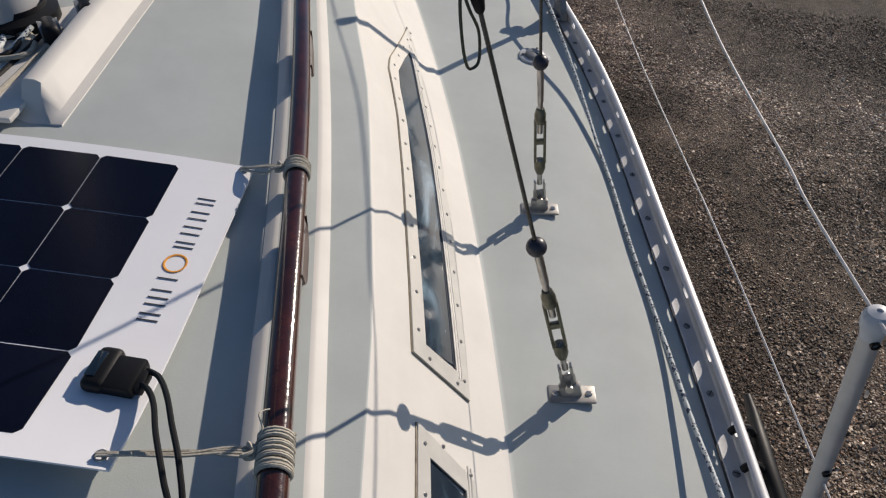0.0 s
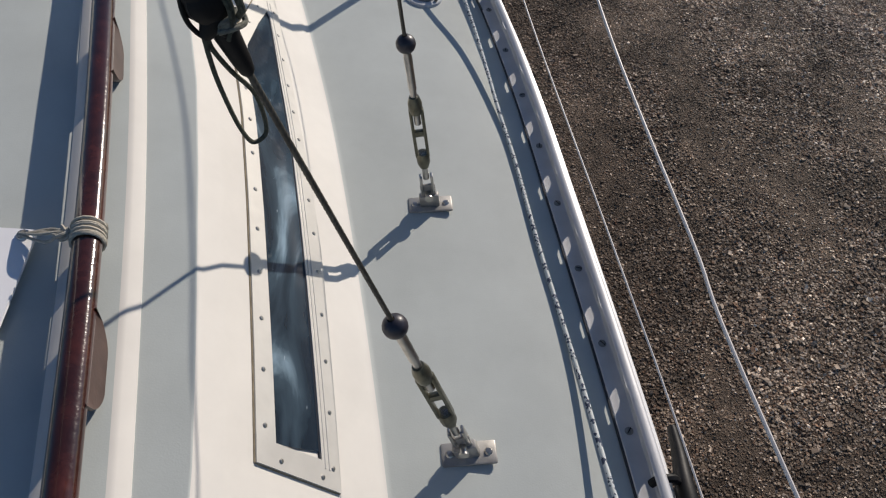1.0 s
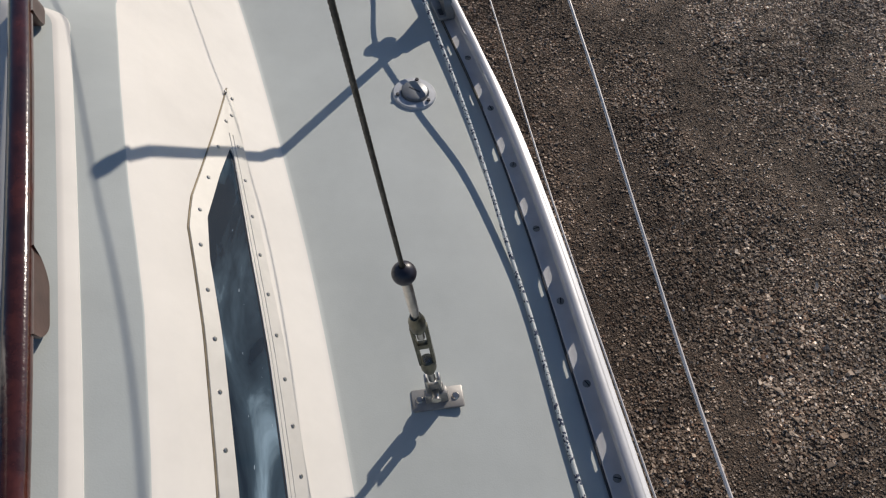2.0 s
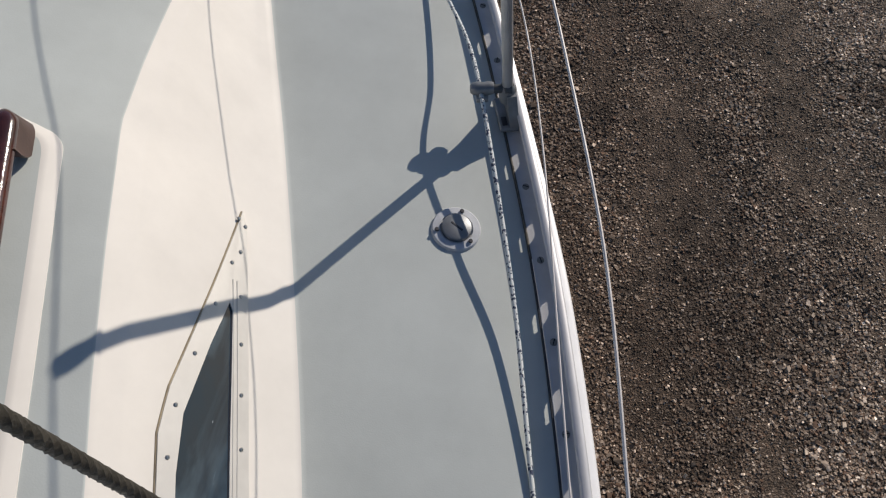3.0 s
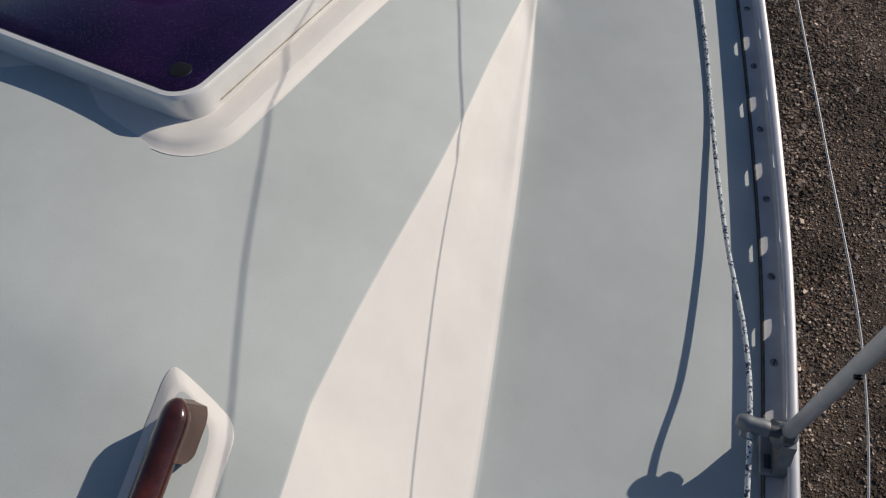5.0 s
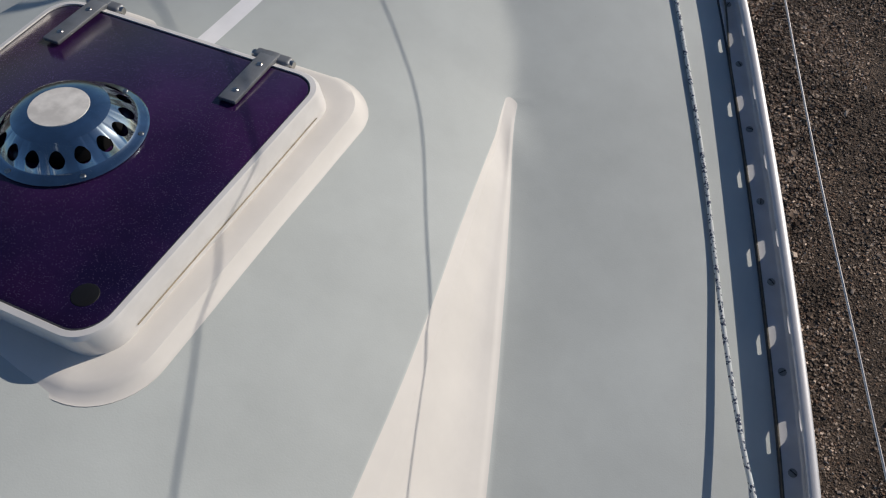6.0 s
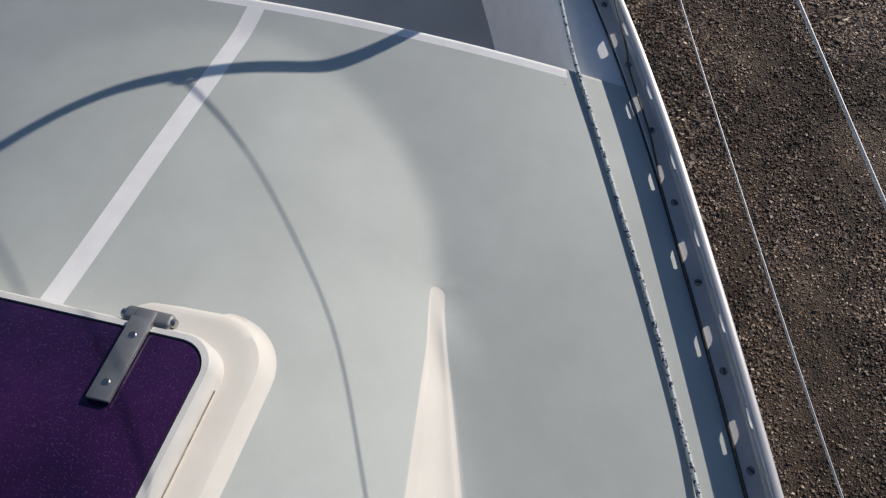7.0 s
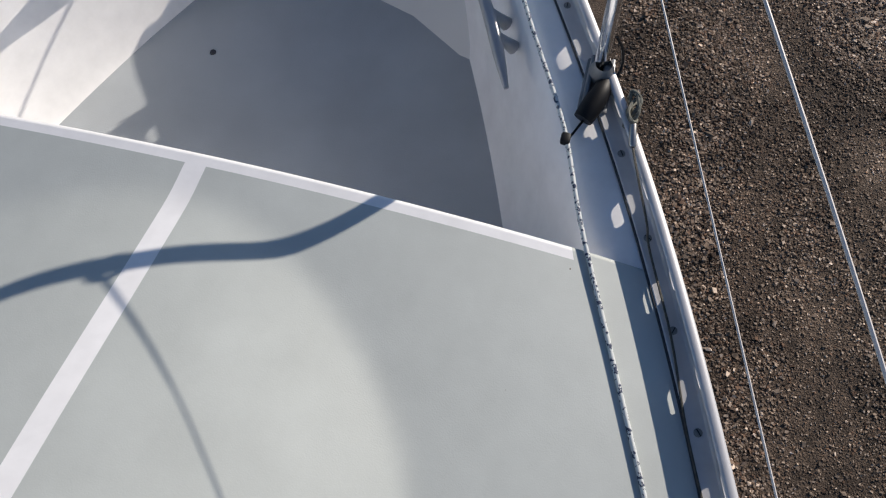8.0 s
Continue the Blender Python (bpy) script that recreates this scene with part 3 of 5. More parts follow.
def build_hull():
    bm = bmesh.new()
    rows = []
    for y in list(np.arange(-4.2, 4.6, 0.15)) + [4.70]:
        r = max(rail_x(y) + 0.03 - CX, 0.02)
        z = rail_z(y) - 0.006
        full = max(0.12, 1 - ((y + 0.3) / 4.9) ** 2)
        pts = [(r, z), (r * 1.005, z - 0.2), (r * 0.98, z - 0.6 * full - 0.1), (r * 0.80, z - 1.0 * full - 0.12), (r * 0.4, z - 1.25 * full - 0.14), (0.0, z - 1.35 * full - 0.15)]
        rows.append([bm.verts.new((CX + x, y, q)) for x, q in pts] + [bm.verts.new((CX - x, y, q)) for x, q in pts[-2::-1]])
    n = len(rows[0])
    for a, b in zip(rows, rows[1:]):
        for k in range(n - 1):
            bm.faces.new((a[k], a[k + 1], b[k + 1], b[k]))
    bm.faces.new(rows[0][::-1])
    hull = thing("hull", "white yacht hull standing on its keel", "hull", kind="structure")
    bmesh.ops.recalc_face_normals(bm, faces=bm.faces[:])
    part("shell", bm, HULL, hull)
    part("keel", box((0.22, 1.7, 1.35), Matrix.Translation((CX, -0.3, GROUND + 0.64)), 0.05), HULL, hull)
    # the after deck behind the cabin, and the cabin's back
    bm = bmesh.new()
    rows = []
    for y in np.arange(-4.2, -2.35, 0.1):
        row = [(x, deck_z(x, y)) for x in np.linspace(rail_x(y) + 0.03, 2 * CX - rail_x(y) - 0.03, 15)]
        rows.append([bm.verts.new((x, y, z)) for x, z in row])
    for a, b in zip(rows, rows[1:]):
        for k in range(14):
            bm.faces.new((a[k], b[k], b[k + 1], a[k + 1]))
    part("after_deck", bm, GREY, hull)
    bm = bmesh.new()
    up = [bm.verts.new((CX + x, -2.4, roof_z(CX + x, -2.4))) for x in np.linspace(0.99, -0.99, 15)]
    dn = [bm.verts.new((CX + x * 1.2, -2.4, 0.0)) for x in np.linspace(0.99, -0.99, 15)]
    for k in range(14):
        bm.faces.new((up[k], up[k + 1], dn[k + 1], dn[k]))
    part("cabin_back", bm, WHITE, hull)


build_hull()


# ---- toe rail ----
def build_toe_rail():
    rail = thing("toe_rail", "slotted white aluminium toe rail along the deck edge", "toe rail")
    pitch = 0.1525
    # stations along the rail at even steps of its length, screws at each step
    fine = [(rail_x(y), y) for y in np.arange(-2.2, 4.6, 0.005)]
    run, total = [0.0], 0.0
    for a, b in zip(fine, fine[1:]):
        total += math.hypot(b[0] - a[0], b[1] - a[1])
        run.append(total)
    ys = [p[1] for p in fine]
    start = float(np.interp(1.074, ys, run)) % pitch

    def spot(s, across=0.0, up=0.0):
        y = float(np.interp(s, run, ys))
        d = (rail_x(y + 0.01) - rail_x(y - 0.01)) / 0.02
        n = Vector((1, -d, 0)).normalized()
        return Vector((rail_x(y), y, rail_z(y) + up)) + n * across

    def web(s, u, off=0.0):
        return spot(s, 0.014 + off, u)

    flange, upright, cap = bmesh.new(), bmesh.new(), bmesh.new()
    steps = int((total - start) / pitch)
    # flange: a flat strip with a raised inner edge
    cs = [(-0.015, -0.006), (-0.015, 0.0018), (-0.0138, 0.0030), (0.009, 0.0030), (0.012, 0.0042), (0.014, 0.008)]
    prev = None
    for i in range(steps * 3 + 1):
        s = start + i * pitch / 3
        ring = [flange.verts.new(spot(s, a, u)) for a, u in cs]
        if prev:
            for k in range(len(cs) - 1):
                flange.faces.new((prev[k], ring[k], ring[k + 1], prev[k + 1]))
        prev = ring
    H, LO, HI, TH = 0.0375, 0.0115, 0.0285, 0.0060
    for i in range(steps):
        s0 = start + i * pitch
        # one long slot midway between two screws, with rounded ends
        a, b = s0 + 0.0565, s0 + pitch - 0.0565
        mids = [(a, 0.0), (a + 0.003, 0.7), (a + 0.009, 1.0), (b - 0.009, 1.0), (b - 0.003, 0.7), (b, 0.0)]
        mid, half = (LO + HI) / 2, (HI - LO) / 2
        cols = [(s0, None), ] + mids + [(s0 + pitch, None)]
        for off in (0.0, TH):
            for (sa, fa), (sb, fb) in zip(cols, cols[1:]):
                ga, gb = fa or 0.0, fb or 0.0
                lo = [web(sa, 0.003, off), web(sb, 0.003, off), web(sb, mid - half * gb, off), web(sa, mid - half * ga, off)]
                hi = [web(sa, mid + half * ga, off), web(sb, mid + half * gb, off), web(sb, H, off), web(sa, H, off)]
                for q in (lo, hi):
                    upright.faces.new([upright.verts.new(p) for p in q])
        loop = [(s, mid + half * g) for s, g in mids] + [(s, mid - half * g) for s, g in mids[-2:0:-1]]
        for (sa, ua), (sb, ub) in zip(loop, loop[1:] + loop[:1]):
            upright.faces.new([upright.verts.new(p) for p in (web(sa, ua, 0), web(sb, ub, 0), web(sb, ub, TH), web(sa, ua, TH))])
    bmesh.ops.remove_doubles(upright, verts=upright.verts[:], dist=0.0001)
    bmesh.ops.recalc_face_normals(upright, faces=upright.faces[:])
    line = [web(start + i * pitch / 3, H + 0.002, TH / 2 - 0.0035) for i in range(steps * 3 + 1)]
    tube(line, 0.0086, 12, rz=0.0042, bm=cap)
    # white rubbing strake along the hull's edge, outside the rail
    strake, prev = bmesh.new(), None
    sec = [(0.012, -0.004), (0.019, 0.001), (0.034, 0.000), (0.041, -0.003), (0.0445, -0.010), (0.0445, -0.030), (0.036, -0.034), (0.026, -0.036)]
    for i in range(steps * 3 + 1):
        s = start + i * pitch / 3
        slim = 1 - 0.30 * min(1.0, max(0.0, (spot(s).y - 1.9) / 0.8))
        ring = [strake.verts.new(spot(s, 0.012 + (a - 0.012) * slim, u)) for a, u in sec]
        if prev:
            for k in range(len(sec) - 1):
                strake.faces.new((prev[k], prev[k + 1], ring[k + 1], ring[k]))
        prev = ring
    bmesh.ops.recalc_face_normals(strake, faces=strake.faces[:])
    part("flange", flange, ALU, rail)
    part("web", upright, ALU, rail)
    part("cap", cap, ALU, rail)
    part("rubbing_strake", strake, STRIPE, rail, "white moulded rubbing strake")
    head = lathe([(0, 0.0024), (0.0045, 0.0022), (0.0066, 0.0008), (0.0068, -0.001)], seg=12)
    slot = box((0.011, 0.0014, 0.0012), Matrix.Translation((0, 0, 0.0022)))
    for fc in slot.faces:
        fc.material_index = 1
    me = None
    for i in range(steps):
        p = spot(start + i * pitch, 0.0, 0.0032)
        m = Matrix.Translation(p) @ Matrix.Rotation(random.uniform(0, 3.14), 4, "Z")
        if me is None:
            ob = part("screw", join(head, slot), [ALUGREY, BLACK], rail)
            me = ob.data
        else:
            ob = new("screw", me)
            ob.parent = rail
        ob.matrix_local = m
    part("sealant_line", tube([spot(start + i * pitch / 3, -0.0160, 0.0) for i in range(steps * 3 + 1)], 0.003, 6, rz=0.002), SEAL, rail, "dark sealant bead")
    return spot, start, pitch


build_toe_rail()
# ---- things on the cabin roof ----
def strip(section, ys, centre, base):
    """A mesh drawn along y: at each y the section's (across, up) points are set about centre(y), above base(x, y)."""
    bm = bmesh.new()
    prev = None
    for y in ys:
        sec = section(y)
        ring = [bm.verts.new((centre(y) + a, y + sk, base(centre(y) + a, y + sk) + u)) for a, u, sk in sec]
        if prev:
            for i in range(len(sec) - 1):
                bm.faces.new((prev[i], ring[i], ring[i + 1], prev[i + 1]))
        prev = ring
    return bm


hand_x = line_of((-1.2, 1.034), (0, 0.812), (0.547, 0.710), (1.03, 0.622), (1.335, 0.561), (1.7, 0.479), (1.92, 0.425), (2.0, 0.405))


def build_plinth():
    """The raised cream moulding on which the grab rail stands."""
    def outline(c, inset, up):
        pts = []
        y1, y0 = 1.972 - inset, -1.2
        right = lambda y: hand_x(y) + 0.049 - inset
        left = lambda y: hand_x(y) - 0.050 + inset
        pts.append((right(y0), y0))
        for y in np.linspace(0.0, y1 - 0.055, 30):
            pts.append((right(y), y))
        # the blunt front end, its corners rounded
        r0, r1 = Vector((right(y1 - 0.055), y1 - 0.055)), Vector((right(y1 - 0.03), y1 - 0.028))
        apex, l1, l0 = Vector((left(y1) + 0.020, y1 - 0.002)), Vector((left(y1) + 0.000, y1 - 0.002)), Vector((left(y1 - 0.03), y1 - 0.03))
        m0 = r1.lerp(apex, 0.30)
        for a, b, c in ((r0, r1, m0), (m0, r1.lerp(apex, 0.94), l1.lerp(apex, 0.5)), (l1.lerp(apex, 0.5), l1, l0)):
            for k in range(1, 7):
                t = k / 7
                q = a * (1 - t) ** 2 + b * 2 * t * (1 - t) + c * t * t
                pts.append((q.x, q.y))
        for y in np.linspace(y1 - 0.03, 0.0, 30):
            pts.append((left(y), y))
        pts.append((left(y0), y0))
        return [(x, y, roof_z(x, y) + up) for x, y in pts]
    bm = bmesh.new()
    rings = [[bm.verts.new(p) for p in outline(0, i, u)] for i, u in ((0, -0.004), (0, 0.0015), (0.003, 0.003), (0.013, 0.0085), (0.017, 0.0098), (0.022, 0.0102))]
    n = len(rings[0])
    for a, b in zip(rings, rings[1:]):
        for k in range(n - 1):
            bm.faces.new((a[k], a[k + 1], b[k + 1], b[k]))
    bmesh.ops.triangle_fill(bm, use_beauty=True, edges=[bm.edges.get((rings[-1][k], rings[-1][(k + 1) % n])) or bm.edges.new((rings[-1][k], rings[-1][(k + 1) % n])) for k in range(n)])
    bmesh.ops.recalc_face_normals(bm, faces=bm.faces[:])
    for fc in bm.faces:
        fc.material_index = 1 if len(fc.verts) == 3 else 0
    return tagged(part("rail_plinth", bm, [WHITE, GREY]), "raised cream gelcoat moulding under the wooden grab rail", "moulding", kind="structure")


build_plinth()


def build_grab_rail():
    rail = thing("grab_rail", "varnished dark teak grab rail along the cabin roof", "grab rail")
    z0 = lambda y: roof_z(hand_x(y), y) + 0.0102
    top = lambda y: z0(y) + 0.055
    feet = (1.910, 1.385, 0.865, 0.345, -0.175)
    bm = bmesh.new()
    prev = None
    y_end = 1.936
    ys = list(np.arange(-0.6, y_end - 0.03, 0.02)) + [y_end - 0.03, y_end - 0.022, y_end - 0.016, y_end - 0.010, y_end - 0.005, y_end - 0.002, y_end]
    for y in ys:
        e = max(0.0, (y - (y_end - 0.022)) / 0.022)
        w = 0.0182 * math.sqrt(max(0.02, 1 - e * e))
        h = top(y) - 0.010 * (1 - math.sqrt(max(0, 1 - e * e)))
        mid = top(y) - 0.015
        ring = []
        for k in range(14):
            a = 2 * math.pi * k / 14
            ring.append(bm.verts.new((hand_x(y) + w * math.cos(a), y, mid + (h - mid) * math.sin(a) if math.sin(a) > 0 else mid + 0.010 * math.sin(a))))
        if prev:
            for k in range(14):
                bm.faces.new((prev[k], prev[(k + 1) % 14], ring[(k + 1) % 14], ring[k]))
        prev = ring
    bm.faces.new(prev)
    bmesh.ops.recalc_face_normals(bm, faces=bm.faces[:])
    part("rail", bm, TEAK, rail)
    for fy in feet:
        bm = bmesh.new()
        n = 23
        secs = []
        for i in range(n):
            u = -1 + 2 * i / (n - 1)
            y = fy + (0.060 if fy < 1.8 else 0.036) * u
            if fy > 1.8:
                y = min(y, y_end - 0.002)
            q = min(1.0, max(0.0, (abs(u) - 0.42) / 0.58))
            low = z0(y) - 0.001 + 0.044 * (1 - math.sqrt(1 - q * q)) ** 0.8 * (0 if (u > 0 and fy > 1.8) else 1)
            up = top(y) - 0.012
            ease = max(0.0, y - y_end + 0.020) / 0.020
            w = 0.0165 * math.sqrt(max(0.20, 1 - ease * ease))
            ahead = 0.012 * ease
            secs.append([bm.verts.new((hand_x(y) + a, y + (ahead if z < up else 0.0), z)) for a, z in ((w, up), (w + 0.0035, low + 0.003), (w, low), (-w + 0.002, low), (-w, low + 0.003), (-w, up))])
        for a, b in zip(secs, secs[1:]):
            for k in range(6):
                bm.faces.new((a[k], a[(k + 1) % 6], b[(k + 1) % 6], b[k]))
        bm.faces.new(secs[0][::-1])
        bm.faces.new(secs[-1])
        bmesh.ops.remove_doubles(bm, verts=bm.verts[:], dist=0.0002)
        bmesh.ops.recalc_face_normals(bm, faces=bm.faces[:])
        part("foot", bm, TEAKDRY, rail, "drier brown teak foot")
    return top


rail_top = build_grab_rail()


def lashing(y, turns, eye, ragged, name="lashing"):
    """Twine wound round the grab rail, with loose strands to an eyelet."""
    ob = thing(name, "frayed off-white twine lashing round the wooden rail", "lashing", "panel lashings")
    rng = random.Random(int(y * 1000))
    c = lambda q: Vector((hand_x(q), q, rail_top(q) - 0.016))
    pts = []
    n = turns * 16
    for i in range(n + 1):
        a = 2 * math.pi * i / 16
        q = y + (i / n - 0.5) * 0.0047 * turns + 0.0012 * math.sin(a * 0.37 + y)
        pts.append(c(q) + Vector((0.0195 * math.cos(a), 0.004 * math.sin(a + 1), 0.0190 * math.sin(a))))
    part("coil", tube(pts, 0.0024, 6), TWINE, ob)
    eye = Vector(eye)
    start = c(y) + Vector((-0.021, 0, 0.004))
    for k in range(4):
        mid = start.lerp(eye, 0.5) + Vector((rng.uniform(-0.01, 0.01), rng.uniform(-0.014, 0.014), rng.uniform(-0.002, 0.006)))
        part("strand", tube(smooth_path([start + Vector((0, (k - 1.5) * 0.004, 0)), start.lerp(eye, 0.2) + Vector((0, (k - 1.5) * 0.003, 0.003)), mid, eye + Vector((rng.uniform(-0.004, 0.004), rng.uniform(-0.004, 0.004), 0.002))], 5), 0.0021, 6), TWINE, ob)
    kn = start + Vector((-0.006, 0, 0))
    loops = [kn + Vector((0.007 * math.sin(2.3 * i), 0.009 * math.cos(1.7 * i), 0.006 * math.sin(1.1 * i))) for i in range(9)]
    part("knot", tube(smooth_path(loops, 5), 0.0024, 6), TWINE, ob)
    if ragged:
        part("frayed_end", tube(smooth_path([kn, kn + Vector((0.01, 0.02, 0.012)), kn + Vector((0.002, 0.04, 0.016)), kn + Vector((0.016, 0.055, 0.006))], 5), 0.0013, 5), TWINE, ob)
    return ob


def build_solar_panel():
    panel = thing("solar_panel", "flexible white solar panel with dark blue cells lashed flat", "solar panel")
    x1, x0, y0, y1 = 0.541, -0.18, 0.502, 1.062
    up = lambda x, y: roof_z(x, y) + 0.015 + 0.020 * max(0.0, (0.72 - y) / 0.22) ** 2
    def sheet(xa, xb, ya, yb, lift, thick, cut=0.0, nx=3, ny=3):
        bm = bmesh.new()
        def loop(z, n=1):
            if cut:
                p = [(xa + cut, ya), (xb - cut, ya), (xb, ya + cut), (xb, yb - cut), (xb - cut, yb), (xa + cut, yb), (xa, yb - cut), (xa, ya + cut)]
            else:
                p = [(xa + (xb - xa) * i / nx, ya) for i in range(nx)] + [(xb, ya + (yb - ya) * i / ny) for i in range(ny)] + [(xb - (xb - xa) * i / nx, yb) for i in range(nx)] + [(xa, yb - (yb - ya) * i / ny) for i in range(ny)]
            return [bm.verts.new((x, y, up(x, y) + z)) for x, y in p]
        if cut:
            a, b = loop(lift), loop(lift + thick)
            for k in range(len(a)):
                bm.faces.new((a[k], a[(k + 1) % len(a)], b[(k + 1) % len(b)], b[k]))
            bm.faces.new(b)
        else:
            g = [[bm.verts.new((x, y, up(x, y) + lift + thick)) for x in np.linspace(xa, xb, nx + 1)] for y in np.linspace(ya, yb, ny + 1)]
            for r, q in zip(g, g[1:]):
                for k in range(nx):
                    bm.faces.new((r[k], r[k + 1], q[k + 1], q[k]))
            ed = [e for e in bm.edges if e.is_boundary]
            ext = bmesh.ops.extrude_edge_only(bm, edges=ed)["geom"]
            for v in ext:
                if isinstance(v, bmesh.types.BMVert):
                    v.co.z -= thick
        bmesh.ops.recalc_face_normals(bm, faces=bm.faces[:])
        return bm
    part("backing_sheet", sheet(x0, x1, y0, y1, -0.004, 0.0038, nx=24, ny=8), SHEET, panel)
    for i in range(4):
        for j in range(4):
            xb, yb = 0.4285 - 0.1258 * i, 1.0375 - 0.1268 * j
            part("cell", sheet(xb - 0.1242, xb, yb - 0.1252, yb, 0.0, 0.0007, cut=0.007), CELL, panel)
    for x, y in ((x1 - 0.014, y1 - 0.010), (x1 - 0.016, y0 + 0.016)):
        ring = [Vector((x + 0.0065 * math.cos(a), y + 0.0065 * math.sin(a), up(x, y) + 0.001)) for a in np.linspace(0, 2 * math.pi, 17)[:-1]]
        part("eyelet", tube(ring, 0.0019, 6, closed=True), STEEL, panel, "dull steel eyelet")
    # the maker's print: a row of plain charcoal bars with one orange ring among them
    for k, y in enumerate((0.964, 0.931, 0.898, 0.867, 0.8295, 0.788, 0.757, 0.729)):
        x = 0.4935
        tilt = math.atan((up(x + 0.03, y) - up(x, y)) / 0.03)
        m = Matrix.Translation((x, y, up(x, y) + 0.0008)) @ Matrix.Rotation(-tilt, 4, "Y")
        if k == 4:
            ring = [m @ Vector((0.0150 * math.cos(a), 0.0165 * math.sin(a), 0)) for a in np.linspace(0, 2 * math.pi, 33)[:-1]]
            part("print_ring", tube(ring, 0.0017, 6, closed=True, rz=0.0004), ORANGE, panel, "orange printed ring")
        else:
            gap = (0.011, 0.015, 0.015, 0.010, 0, 0.022, 0.012, 0.011)[k]
            for q in (-gap / 2, gap / 2):
                part("print_bar", box((0.028, 0.0020, 0.0005), m @ Matrix.Translation((0, q, 0))), INK, panel)
    # junction box and its two cables
    z = up(0.499, 0.626)
    m = Matrix.Translation((0.499, 0.626, z + 0.009)) @ Matrix.Rotation(radians(-5), 4, "Z")
    jb = part("junction_box", join(box((0.058, 0.050, 0.018), m, 0.004), box((0.032, 0.062, 0.020), m @ Matrix.Translation((-0.020, 0.003, 0.002)), 0.009, 3),
                                   box((0.016, 0.030, 0.014), m @ Matrix.Translation((0.030, -0.004, -0.001)), 0.003)), BLACK, panel, "black plastic junction box")
    part("window", box((0.013, 0.036, 0.002), m @ Matrix.Translation((-0.026, 0.004, 0.0125)), 0.0006), PANE, jb)
    for k in range(2):
        o = 0.013 * k
        pts = [(0.532 - o * 0.3, 0.636 - 1.4 * o, z + 0.010), (0.553 - o * 0.5, 0.622 - 1.4 * o, z + 0.018), (0.578 - o * 0.8, 0.588 - o, z + 0.032), (0.600 - o, 0.548 - o, z + 0.040), (0.625 - o, 0.500 - o, z + 0.038), (0.643 - o, 0.445, z + 0.022), (0.645 - o, 0.37, z - 0.008), (0.60, 0.25, z - 0.020), (0.5, 0.2, z - 0.016)]
        part("cable", tube(smooth_path(pts, 6), 0.0036, 8), BLACK, panel, "black round cable")
    return panel


build_solar_panel()
lashing(1.032, 6, (0.527, 1.050, roof_z(0.527, 1.050) + 0.017), False)
lashing(0.540, 11, (0.525, 0.518, roof_z(0.525, 0.518) + 0.036), True)


